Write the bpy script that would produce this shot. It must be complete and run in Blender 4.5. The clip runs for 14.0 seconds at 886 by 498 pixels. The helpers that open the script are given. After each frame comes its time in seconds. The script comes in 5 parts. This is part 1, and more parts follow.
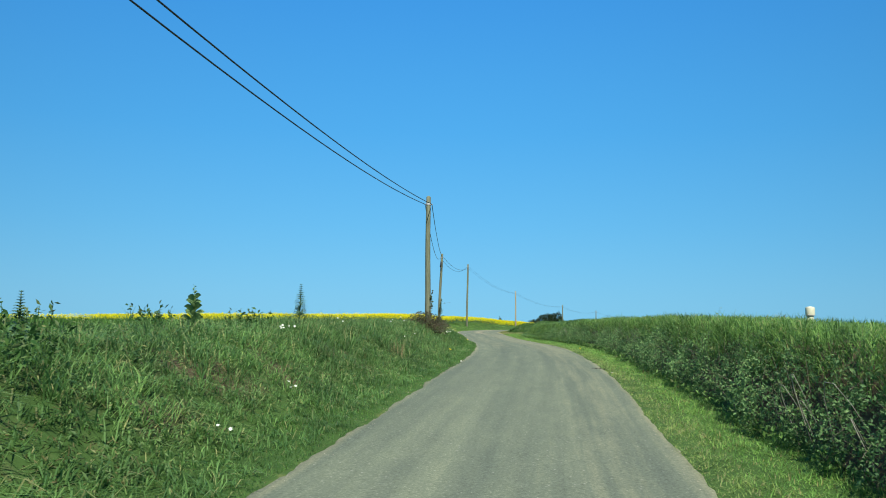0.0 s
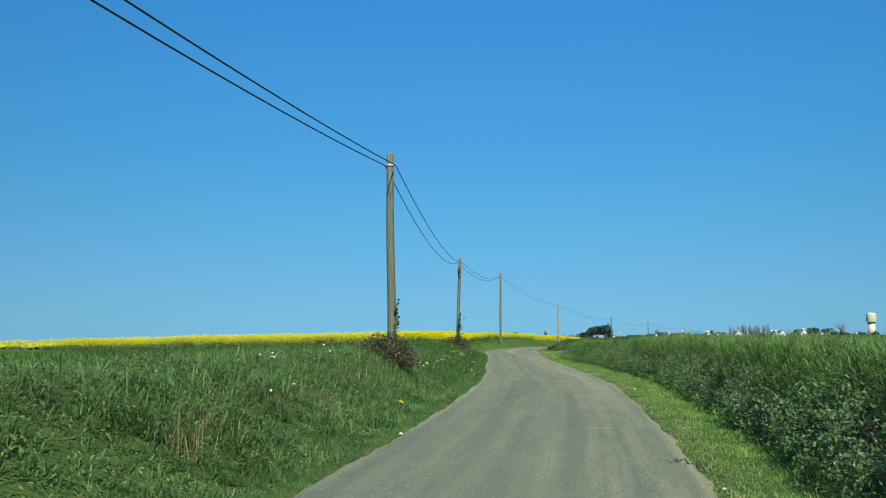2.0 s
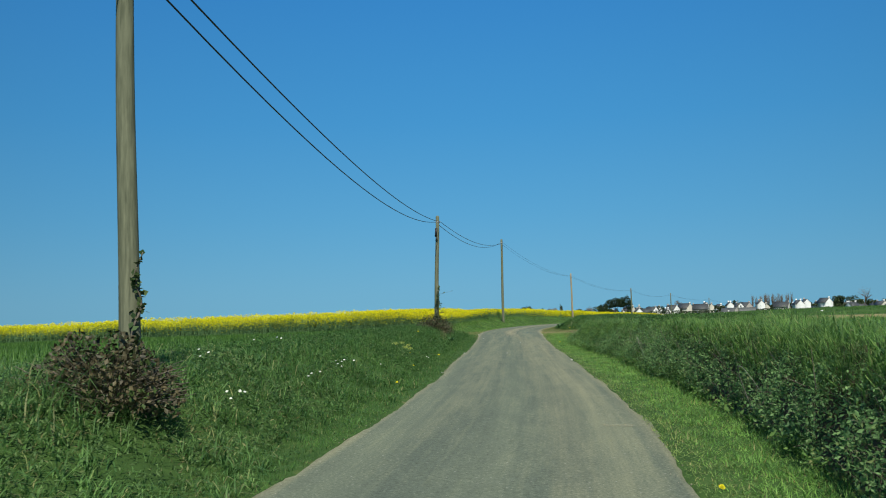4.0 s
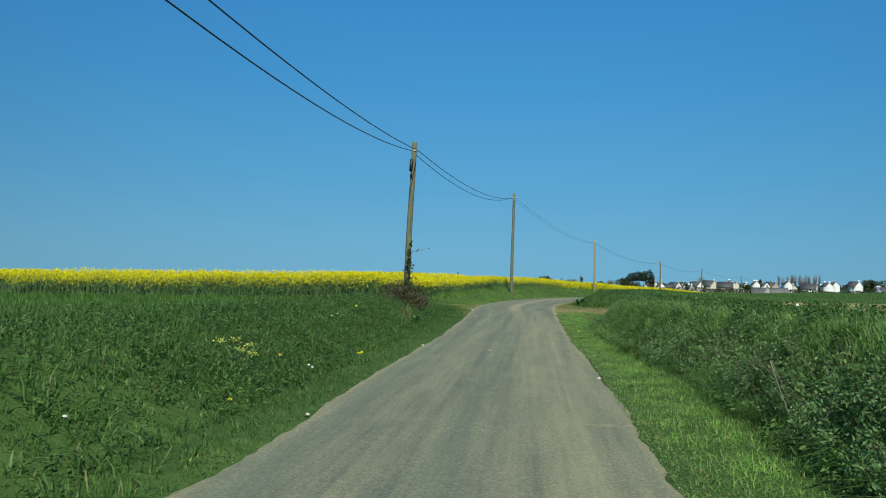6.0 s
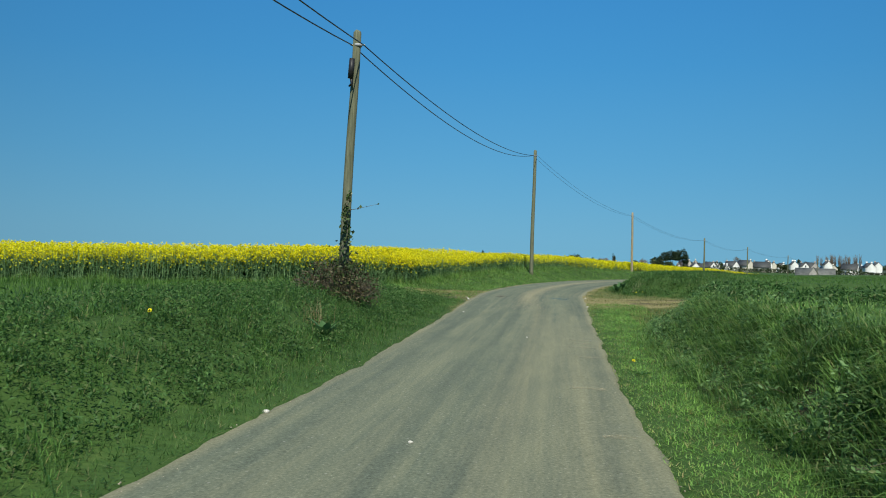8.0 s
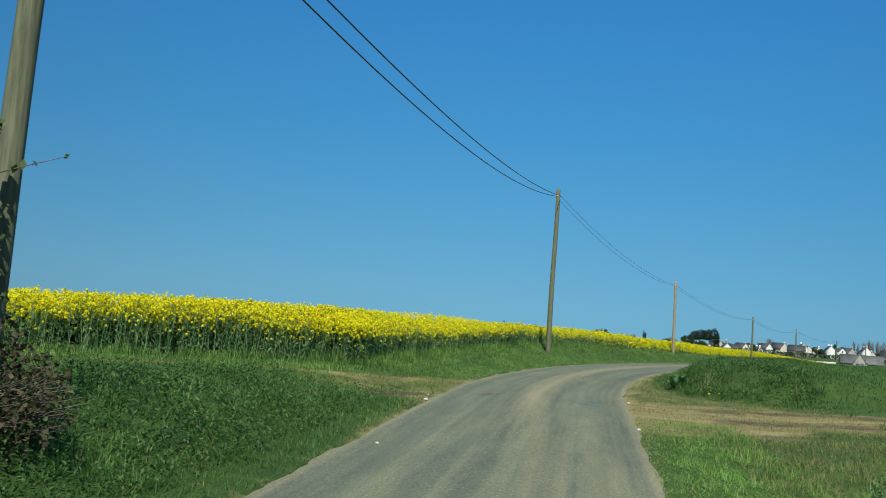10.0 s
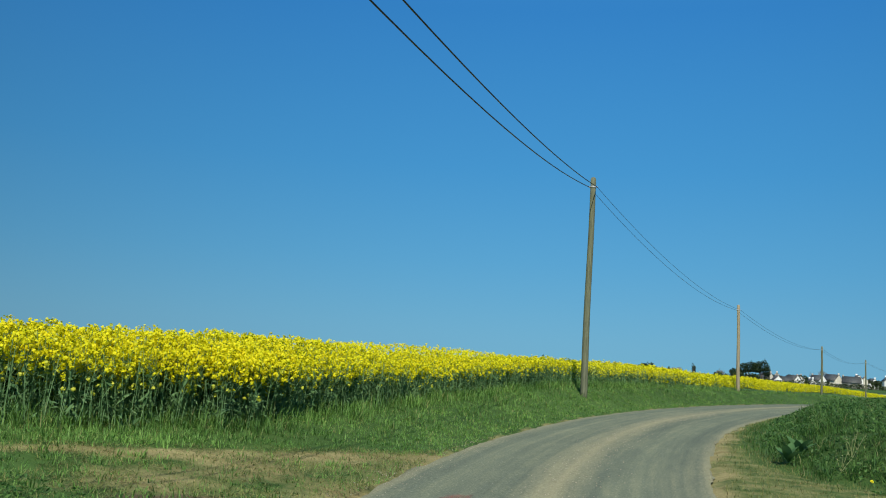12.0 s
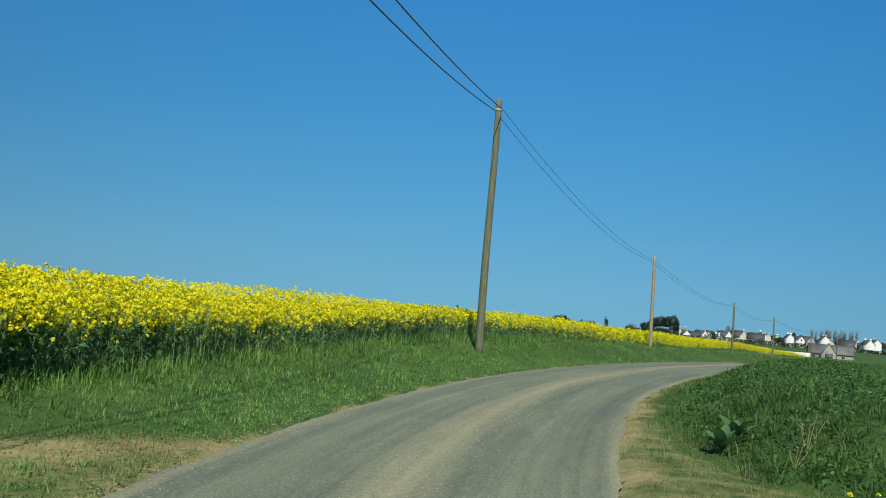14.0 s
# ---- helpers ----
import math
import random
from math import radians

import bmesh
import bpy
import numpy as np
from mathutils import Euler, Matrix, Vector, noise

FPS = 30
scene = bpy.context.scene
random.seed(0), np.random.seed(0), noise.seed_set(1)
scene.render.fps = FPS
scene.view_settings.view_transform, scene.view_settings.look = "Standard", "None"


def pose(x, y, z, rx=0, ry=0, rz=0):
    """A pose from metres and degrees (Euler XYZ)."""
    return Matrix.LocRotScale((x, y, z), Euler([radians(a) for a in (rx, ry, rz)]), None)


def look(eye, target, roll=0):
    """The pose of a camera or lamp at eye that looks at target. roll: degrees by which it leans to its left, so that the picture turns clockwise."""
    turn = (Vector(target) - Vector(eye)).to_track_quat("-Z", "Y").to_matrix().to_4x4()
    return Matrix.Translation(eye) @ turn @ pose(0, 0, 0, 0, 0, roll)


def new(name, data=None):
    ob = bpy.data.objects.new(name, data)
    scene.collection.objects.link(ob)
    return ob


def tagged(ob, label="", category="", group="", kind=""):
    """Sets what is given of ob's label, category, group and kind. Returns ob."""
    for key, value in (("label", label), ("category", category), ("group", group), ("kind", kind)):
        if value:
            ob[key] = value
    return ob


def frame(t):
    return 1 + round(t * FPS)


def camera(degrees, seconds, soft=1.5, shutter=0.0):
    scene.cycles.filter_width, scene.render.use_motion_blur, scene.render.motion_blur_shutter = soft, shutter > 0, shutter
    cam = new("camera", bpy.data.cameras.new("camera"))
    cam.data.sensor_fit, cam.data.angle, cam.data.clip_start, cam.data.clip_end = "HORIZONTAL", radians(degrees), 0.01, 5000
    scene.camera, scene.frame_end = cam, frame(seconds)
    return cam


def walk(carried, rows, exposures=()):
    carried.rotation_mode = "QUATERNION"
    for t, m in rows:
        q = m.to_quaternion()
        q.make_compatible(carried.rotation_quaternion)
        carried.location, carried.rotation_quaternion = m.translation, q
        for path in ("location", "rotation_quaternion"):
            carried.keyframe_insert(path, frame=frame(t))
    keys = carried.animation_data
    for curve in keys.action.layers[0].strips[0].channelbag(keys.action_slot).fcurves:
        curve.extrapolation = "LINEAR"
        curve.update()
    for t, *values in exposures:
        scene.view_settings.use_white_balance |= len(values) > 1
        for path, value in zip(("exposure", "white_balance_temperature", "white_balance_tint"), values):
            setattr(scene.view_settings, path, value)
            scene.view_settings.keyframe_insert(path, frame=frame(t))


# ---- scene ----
cam = camera(51.6, 14.0, soft=1.0, shutter=0.06)
PATH = [
    (0, (0.047, 7.838, 1.244), (0.048, 9.832, 1.395), 0.81),
    (0.5, (0.540, 10.990, 1.299), (0.499, 12.984, 1.450), 0.47),
    (1, (1.050, 14.308, 1.330), (0.980, 16.301, 1.489), -1.53),
    (1.5, (1.492, 17.545, 1.385), (1.416, 19.537, 1.546), -0.55),
    (2, (1.920, 20.707, 1.476), (1.819, 22.696, 1.659), -0.41),
    (2.5, (2.311, 23.904, 1.556), (2.236, 25.895, 1.724), -0.46),
    (2.8, (2.559, 25.741, 1.560), (2.502, 27.735, 1.716), 0.19),
    (3, (2.673, 26.920, 1.581), (2.590, 28.912, 1.740), -0.89),
    (3.2, (2.875, 28.193, 1.625), (2.755, 30.183, 1.783), -1.66),
    (5.3, (3.953, 42.860, 1.637), (3.786, 44.851, 1.725), -0.89),
    (5.5, (4.040, 44.093, 1.619), (3.861, 46.082, 1.717), -0.46),
    (6, (4.185, 47.245, 1.615), (3.997, 49.235, 1.669), 1.22),
    (6.5, (4.334, 50.379, 1.639), (4.136, 52.368, 1.668), 1.81),
    (7, (4.400, 53.527, 1.615), (4.142, 55.511, 1.644), 0.87),
    (7.5, (4.452, 56.787, 1.593), (4.200, 58.771, 1.577), 1.96),
    (8, (4.525, 60.045, 1.531), (4.273, 62.029, 1.536), 1.51),
    (8.5, (4.630, 63.558, 1.461), (4.373, 65.541, 1.491), 0.80),
    (9, (4.564, 66.890, 1.508), (4.324, 68.875, 1.531), 1.72),
    (9.2, (4.566, 68.130, 1.523), (4.310, 70.113, 1.579), 2.78),
    (11.3, (4.297, 80.245, 1.477), (3.940, 82.205, 1.659), 3.71),
    (11.5, (4.302, 81.118, 1.505), (3.959, 83.081, 1.678), 4.19),
    (12, (4.339, 82.944, 1.524), (3.934, 84.890, 1.746), 3.22),
    (12.5, (4.277, 84.558, 1.523), (3.820, 86.491, 1.759), 2.89),
    (13, (4.300, 85.920, 1.543), (3.852, 87.861, 1.714), 4.13),
    (13.5, (4.482, 86.890, 1.495), (4.128, 88.852, 1.644), 3.21),
    (14, (4.690, 87.462, 1.536), (4.461, 89.445, 1.660), 4.50),
]
walk(cam, [(t, look(eye, target, roll)) for t, eye, target, roll in PATH],
     [(0, 0.56, 6500, 6), (1.5, 0.56, 6500, 6), (2.0, 0.36, 6500, 6), (2.5, 0.17, 6500, 6), (3.0, 0.08, 6500, 6), (14.0, 0.08, 6500, 6)])

# ---- light ----
SUN_AZ, SUN_EL = radians(168), radians(50)   # azimuth clockwise from +y
world = bpy.data.worlds.new("world")
scene.world = world
world.use_nodes = True
wn, wl = world.node_tree.nodes, world.node_tree.links
sky = wn.new("ShaderNodeTexSky")
sky.sky_type, sky.sun_disc = "NISHITA", False
sky.sun_elevation, sky.sun_rotation = SUN_EL, SUN_AZ
sky.altitude, sky.air_density, sky.dust_density, sky.ozone_density = 50, 1.0, 0.3, 2.5
dim = wn.new("ShaderNodeVectorMath")
dim.operation = "SCALE"
dim.inputs["Scale"].default_value = 0.10
wl.new(sky.outputs[0], dim.inputs[0])
way = wn.new("ShaderNodeTexCoord")
wsep = wn.new("ShaderNodeSeparateXYZ")
wl.new(way.outputs["Generated"], wsep.inputs[0])
blue = wn.new("ShaderNodeValToRGB")          # a deep, clear spring sky by height over the horizon
while len(blue.color_ramp.elements) < 5:
    blue.color_ramp.elements.new(0.5)
for e, (p, col) in zip(blue.color_ramp.elements, ((0.0, (0.112, 0.360, 0.565)), (0.10, (0.072, 0.312, 0.575)), (0.20, (0.044, 0.262, 0.565)), (0.36, (0.026, 0.196, 0.52)), (1.0, (0.10, 0.26, 0.54)))):
    e.position, e.color = p, (*col, 1)
wl.new(wsep.outputs["Z"], blue.inputs[0])
wmix = wn.new("ShaderNodeMix")
wmix.data_type = "RGBA"
wmix.inputs[0].default_value = 0.93
wl.new(dim.outputs[0], wmix.inputs[6])
off_axis = wn.new("ShaderNodeMath")          # dims the sky to both sides, standing in for lens vignetting
off_axis.operation = "SUBTRACT"
wl.new(wsep.outputs["X"], off_axis.inputs[0])
off_axis.inputs[1].default_value = -0.02
square = wn.new("ShaderNodeMath")
square.operation = "MULTIPLY"
wl.new(off_axis.outputs[0], square.inputs[0])
wl.new(off_axis.outputs[0], square.inputs[1])
deepen = wn.new("ShaderNodeMath")
deepen.operation = "MULTIPLY_ADD"
wl.new(square.outputs[0], deepen.inputs[0])
deepen.inputs[1].default_value, deepen.inputs[2].default_value = -0.75, 1.05
blue_deep = wn.new("ShaderNodeVectorMath")
blue_deep.operation = "SCALE"
wl.new(blue.outputs[0], blue_deep.inputs[0])
wl.new(deepen.outputs[0], blue_deep.inputs["Scale"])
wl.new(blue_deep.outputs[0], wmix.inputs[7])
wl.new(wmix.outputs[2], wn["Background"].inputs["Color"])
wn["Background"].inputs["Strength"].default_value = 1.0
sun_data = bpy.data.lights.new("sun", "SUN")
sun_data.energy, sun_data.angle, sun_data.color = 5.3, radians(0.5), (1.0, 0.96, 0.87)
to_sun = Vector((math.sin(SUN_AZ) * math.cos(SUN_EL), math.cos(SUN_AZ) * math.cos(SUN_EL), math.sin(SUN_EL)))
sun = new("sun", sun_data)
sun.matrix_world = look(to_sun * 100, (0, 0, 0))
RNG = np.random.default_rng(7)


# ---- materials ----
def material(name, rough=0.8, spec=0.3):
    m = bpy.data.materials.new(name)
    m.use_nodes = True
    b = m.node_tree.nodes["Principled BSDF"]
    b.inputs["Roughness"].default_value = rough
    b.inputs["Specular IOR Level"].default_value = spec
    return m, m.node_tree.nodes, m.node_tree.links, b


def ramp(nodes, stops):
    r = nodes.new("ShaderNodeValToRGB")
    els = r.color_ramp.elements
    while len(els) < len(stops):
        els.new(0.5)
    for e, (p, c) in zip(els, stops):
        e.position, e.color = p, (*c, 1)
    return r


def noise_tex(nodes, links, scale, detail=4, coord="Object", rough=0.6, stretch=None):
    tc = nodes.new("ShaderNodeTexCoord")
    n = nodes.new("ShaderNodeTexNoise")
    n.inputs["Scale"].default_value, n.inputs["Detail"].default_value, n.inputs["Roughness"].default_value = scale, detail, rough
    src = tc.outputs[coord]
    if stretch:
        mp = nodes.new("ShaderNodeMapping")
        mp.inputs["Scale"].default_value = stretch
        links.new(src, mp.inputs[0])
        src = mp.outputs[0]
    links.new(src, n.inputs["Vector"])
    return n


def mixed(nodes, links, fac, a, b, blend="MIX"):
    mx = nodes.new("ShaderNodeMix")
    mx.data_type, mx.blend_type = "RGBA", blend
    for sock, v in ((mx.inputs[0], fac), (mx.inputs[6], a), (mx.inputs[7], b)):
        if isinstance(v, (int, float)):
            sock.default_value = v
        elif isinstance(v, tuple):
            sock.default_value = (*v, 1)
        else:
            links.new(v, sock)
    return mx.outputs[2]


def bumped(nodes, links, bsdf, height, strength=0.4, distance=0.02):
    bp = nodes.new("ShaderNodeBump")
    bp.inputs["Strength"].default_value, bp.inputs["Distance"].default_value = strength, distance
    links.new(height, bp.inputs["Height"])
    links.new(bp.outputs[0], bsdf.inputs["Normal"])


def leafy(name, dark, light, patch=0.6, see=0.35, rough=0.55, dry=None, dry_share=0.0, low=0.6, high=1.25):
    """Foliage: colour by leaf and by patch, some light let through."""
    m, n, l, b = material(name, rough, 0.25)
    geo = n.new("ShaderNodeNewGeometry")
    r = ramp(n, [(0.0, dark), (1.0, light)] if dry is None else [(0.0, dark), (1 - dry_share - 0.06, light), (1 - dry_share, dry), (1.0, dry)])
    l.new(geo.outputs["Random Per Island"], r.inputs[0])
    big = noise_tex(n, l, patch, 3)
    br = ramp(n, [(0.3, (low, low * 1.1, low)), (0.7, (high, high * 0.944, high * 0.84))])
    l.new(big.outputs[0], br.inputs[0])
    col = mixed(n, l, 1.0, r.outputs[0], br.outputs[0], "MULTIPLY")
    l.new(col, b.inputs["Base Color"])
    tr = n.new("ShaderNodeBsdfTranslucent")
    l.new(col, tr.inputs[0])
    ms = n.new("ShaderNodeMixShader")
    ms.inputs[0].default_value = see
    l.new(b.outputs[0], ms.inputs[1])
    l.new(tr.outputs[0], ms.inputs[2])
    l.new(ms.outputs[0], n["Material Output"].inputs[0])
    return m


def plain(name, c1, c2, scale=3.0, rough=0.8, bump=0.2, stretch=None, spec=0.3, dist=0.01):
    m, n, l, b = material(name, rough, spec)
    t = noise_tex(n, l, scale, 6, stretch=stretch)
    r = ramp(n, [(0.32, c1), (0.68, c2)])
    l.new(t.outputs[0], r.inputs[0])
    l.new(r.outputs[0], b.inputs["Base Color"])
    if bump:
        bumped(n, l, b, t.outputs[0], bump, dist)
    return m


def ground_material():
    m, n, l, b = material("meadow_soil", 0.95, 0.1)
    fine, mid, big = noise_tex(n, l, 26, 8, rough=0.75), noise_tex(n, l, 2.2, 8, rough=0.72), noise_tex(n, l, 0.07, 3)
    g = ramp(n, [(0.25, (0.030, 0.058, 0.017)), (0.55, (0.050, 0.096, 0.026)), (0.8, (0.095, 0.132, 0.045))])
    l.new(mid.outputs[0], g.inputs[0])
    gg = ramp(n, [(0.3, (0.7, 0.72, 0.65)), (0.7, (1.25, 1.2, 1.0))])
    l.new(big.outputs[0], gg.inputs[0])
    grass = mixed(n, l, 1.0, g.outputs[0], gg.outputs[0], "MULTIPLY")
    s = ramp(n, [(0.3, (0.15, 0.128, 0.055)), (0.7, (0.34, 0.298, 0.140))])
    l.new(fine.outputs[0], s.inputs[0])
    rut = noise_tex(n, l, 1.0, 5, stretch=(0.35, 2.4, 1.0))
    rr = ramp(n, [(0.36, (0.74, 0.68, 0.60)), (0.52, (0.97, 0.94, 0.90)), (0.66, (1.12, 1.10, 1.06))])
    l.new(rut.outputs[0], rr.inputs[0])
    earth = mixed(n, l, 1.0, s.outputs[0], rr.outputs[0], "MULTIPLY")
    at = n.new("ShaderNodeAttribute")
    at.attribute_name = "soil"
    ad = n.new("ShaderNodeMath")
    ad.operation = "MULTIPLY_ADD"
    l.new(mid.outputs[0], ad.inputs[0])
    ad.inputs[1].default_value = 1.1
    l.new(at.outputs["Fac"], ad.inputs[2])
    sr = ramp(n, [(0.70, (0, 0, 0)), (1.0, (1, 1, 1))])
    sub = n.new("ShaderNodeMath")
    sub.operation = "MULTIPLY"
    sub.inputs[1].default_value = 0.70
    l.new(ad.outputs[0], sub.inputs[0])
    l.new(sub.outputs[0], sr.inputs[0])
    # dark earth of damp and churned ground, also shade painted into the hedge bank
    dark_at = n.new("ShaderNodeAttribute")
    dark_at.attribute_name = "dark_soil_shade"
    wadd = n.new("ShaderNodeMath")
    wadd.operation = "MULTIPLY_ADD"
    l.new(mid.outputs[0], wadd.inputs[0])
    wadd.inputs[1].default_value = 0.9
    l.new(dark_at.outputs["Fac"], wadd.inputs[2])
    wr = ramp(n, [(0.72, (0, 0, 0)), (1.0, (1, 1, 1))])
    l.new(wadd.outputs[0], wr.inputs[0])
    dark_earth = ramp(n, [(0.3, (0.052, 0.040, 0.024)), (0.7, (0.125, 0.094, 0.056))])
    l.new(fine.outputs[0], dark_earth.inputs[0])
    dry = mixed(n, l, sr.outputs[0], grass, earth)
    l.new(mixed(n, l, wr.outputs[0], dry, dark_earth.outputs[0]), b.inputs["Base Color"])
    bumped(n, l, b, fine.outputs[0], 0.5, 0.02)
    return m


def road_material():
    """Worn chip-sealed asphalt: uv.x is metres across from the crown, uv.y metres along."""
    m, n, l, b = material("worn_asphalt", 0.95, 0.08)
    chip = noise_tex(n, l, 34, 6, "Object", 0.8)
    mottled = noise_tex(n, l, 1.0, 8, "UV", 0.75, (2.6, 0.5, 1))
    streak = noise_tex(n, l, 1.0, 5, "UV", 0.65, (4.5, 0.10, 1))
    wheel = noise_tex(n, l, 1.0, 3, "UV", 0.5, (1.5, 0.035, 1))
    base = ramp(n, [(0.28, (0.054, 0.062, 0.043)), (0.47, (0.114, 0.129, 0.093)), (0.60, (0.150, 0.167, 0.122)), (0.72, (0.38, 0.385, 0.30))])
    l.new(chip.outputs[0], base.inputs[0])
    col = base.outputs[0]
    for tex, lo, hi in ((mottled, (0.88, 0.89, 0.90), (1.12, 1.11, 1.06)), (streak, (0.90, 0.90, 0.91), (1.10, 1.10, 1.06)), (wheel, (0.84, 0.86, 0.88), (1.16, 1.14, 1.09))):
        r = ramp(n, [(0.32, lo), (0.68, hi)])
        l.new(tex.outputs[0], r.inputs[0])
        col = mixed(n, l, 1.0, col, r.outputs[0], "MULTIPLY")
    # pale stones shining through the seal
    tc = n.new("ShaderNodeTexCoord")
    vo = n.new("ShaderNodeTexVoronoi")
    vo.inputs["Scale"].default_value, vo.inputs["Randomness"].default_value = 7.0, 1.0
    l.new(tc.outputs["Object"], vo.inputs["Vector"])
    vr = ramp(n, [(0.05, (0.5, 0.5, 0.5)), (0.10, (0, 0, 0))])
    l.new(vo.outputs["Distance"], vr.inputs[0])
    col = mixed(n, l, vr.outputs[0], col, (0.42, 0.41, 0.34))
    # wind-blown sand along the crown and the edges, thicker towards the field gate
    at = n.new("ShaderNodeAttribute")
    at.attribute_name = "sand"
    total = at.outputs["Fac"]
    for tex, share in ((streak, 1.6), (chip, 0.7), (mottled, 0.8)):
        add = n.new("ShaderNodeMath")
        add.operation = "MULTIPLY_ADD"
        l.new(tex.outputs[0], add.inputs[0])
        add.inputs[1].default_value = share
        l.new(total, add.inputs[2])
        total = add.outputs[0]
    third = n.new("ShaderNodeMath")
    third.operation = "MULTIPLY"
    third.inputs[1].default_value = 0.333
    l.new(total, third.inputs[0])
    sr = ramp(n, [(0.60, (0, 0, 0)), (0.78, (0.28, 0.28, 0.28)), (1.0, (0.75, 0.75, 0.75))])
    l.new(third.outputs[0], sr.inputs[0])
    sand = ramp(n, [(0.3, (0.200, 0.178, 0.098)), (0.7, (0.360, 0.325, 0.195))])
    l.new(chip.outputs[0], sand.inputs[0])
    l.new(mixed(n, l, sr.outputs[0], col, sand.outputs[0]), b.inputs["Base Color"])
    bumped(n, l, b, chip.outputs[0], 0.5, 0.012)
    return m


def canopy_material():
    m, n, l, b = material("rape_canopy", 0.8, 0.15)
    t = noise_tex(n, l, 9, 5)
    r = ramp(n, [(0.30, (0.22, 0.20, 0.01)), (0.42, (0.55, 0.49, 0.008)), (0.7, (0.74, 0.66, 0.014))])
    l.new(t.outputs[0], r.inputs[0])
    l.new(r.outputs[0], b.inputs["Base Color"])
    bumped(n, l, b, t.outputs[0], 1.0, 0.15)
    return m


M_GROUND, M_ROAD, M_CANOPY = ground_material(), road_material(), canopy_material()
M_GRASS = leafy("tall_grass", (0.050, 0.140, 0.030), (0.140, 0.275, 0.066), see=0.5, patch=1.3, low=0.45, high=1.35, dry=(0.25, 0.27, 0.115), dry_share=0.06)
M_VERGE = leafy("verge_grass", (0.115, 0.262, 0.048), (0.250, 0.435, 0.105), see=0.4, patch=1.7, low=0.5, high=1.35, dry=(0.30, 0.27, 0.11), dry_share=0.06)
M_VERGE_DRY = leafy("worn_verge_grass", (0.15, 0.24, 0.06), (0.30, 0.39, 0.125), see=0.4, patch=1.4, dry=(0.36, 0.32, 0.16), dry_share=0.12)
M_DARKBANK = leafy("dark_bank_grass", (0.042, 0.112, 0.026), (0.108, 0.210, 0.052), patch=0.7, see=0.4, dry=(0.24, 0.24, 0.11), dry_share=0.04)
M_EDGE = leafy("mown_edge_grass", (0.088, 0.205, 0.040), (0.200, 0.350, 0.086), patch=0.45, dry=(0.27, 0.29, 0.11), dry_share=0.06)
M_WEED = leafy("weed_leaves", (0.036, 0.102, 0.025), (0.106, 0.210, 0.057), see=0.4, patch=0.8, dry=(0.15, 0.20, 0.08), dry_share=0.05)
M_HEDGE = leafy("hedge_leaves", (0.090, 0.188, 0.066), (0.245, 0.410, 0.165), see=0.5, patch=1.4, rough=0.5, dry=(0.20, 0.26, 0.10), dry_share=0.06, low=0.55, high=1.3)
M_FIELD = leafy("field_grass", (0.062, 0.150, 0.028), (0.120, 0.235, 0.046), see=0.45, patch=0.25)
M_RAPE_STEM = leafy("rape_stems", (0.120, 0.240, 0.105), (0.26, 0.42, 0.205), patch=1.0, see=0.2)
M_RAPE_BUD = leafy("rape_buds", (0.46, 0.50, 0.04), (0.72, 0.73, 0.10), patch=3.0, see=0.4)
M_RAPE_LEAF = leafy("rape_leaves", (0.088, 0.188, 0.080), (0.220, 0.370, 0.170), patch=1.0, see=0.5)
M_BANKGRASS = leafy("dry_bank_grass", (0.082, 0.185, 0.055), (0.195, 0.345, 0.11), see=0.5, dry=(0.34, 0.36, 0.16), dry_share=0.07, low=0.45, high=1.35)
M_BANKWEED = leafy("dry_bank_weeds", (0.080, 0.150, 0.050), (0.195, 0.295, 0.110), see=0.4, patch=0.8, dry=(0.24, 0.26, 0.11), dry_share=0.06)
M_LUSH = leafy("lush_grass", (0.090, 0.200, 0.046), (0.220, 0.375, 0.105), see=0.5, patch=1.6, dry=(0.30, 0.33, 0.14), dry_share=0.05, low=0.38, high=1.4)
M_WORN = leafy("trampled_grass", (0.12, 0.165, 0.045), (0.24, 0.26, 0.09), patch=1.3, see=0.35, dry=(0.29, 0.25, 0.11), dry_share=0.20)
M_RAPE_FLOWER = leafy("rape_flowers", (0.72, 0.635, 0.008), (0.91, 0.845, 0.022), patch=9.0, see=0.45, rough=0.7, low=0.8, high=1.12)
M_BRAMBLE = leafy("dead_brambles", (0.036, 0.032, 0.017), (0.135, 0.115, 0.064), patch=2.4, see=0.1, dry=(0.06, 0.10, 0.03), dry_share=0.16, low=0.4, high=1.3)
M_TWIG = plain("dead_twigs", (0.075, 0.062, 0.045), (0.17, 0.145, 0.105), 20)
M_CANE = plain("bare_bramble_canes", (0.13, 0.13, 0.10), (0.26, 0.25, 0.19), 14)
M_IVY = leafy("ivy_leaves", (0.022, 0.048, 0.014), (0.105, 0.150, 0.060), see=0.15, rough=0.35)
M_PALE = leafy("pale_leaves", (0.13, 0.23, 0.085), (0.27, 0.38, 0.16), see=0.4)
M_BURDOCK = leafy("burdock_leaves", (0.065, 0.150, 0.052), (0.145, 0.260, 0.098), see=0.35)
M_LITTER = leafy("dead_leaf_litter", (0.090, 0.082, 0.034), (0.220, 0.205, 0.090), patch=1.2, see=0.15)
M_THISTLE = leafy("thistle_leaves", (0.055, 0.120, 0.070), (0.130, 0.230, 0.125), patch=2.0, see=0.3)
M_UMBEL = leafy("yellow_green_umbels", (0.40, 0.46, 0.10), (0.58, 0.63, 0.18), see=0.3)
M_WHITE = leafy("white_petals", (0.72, 0.72, 0.66), (0.86, 0.86, 0.82), see=0.3)
M_DANDELION = leafy("dandelion_yellow", (0.80, 0.66, 0.010), (0.90, 0.78, 0.02), see=0.2)
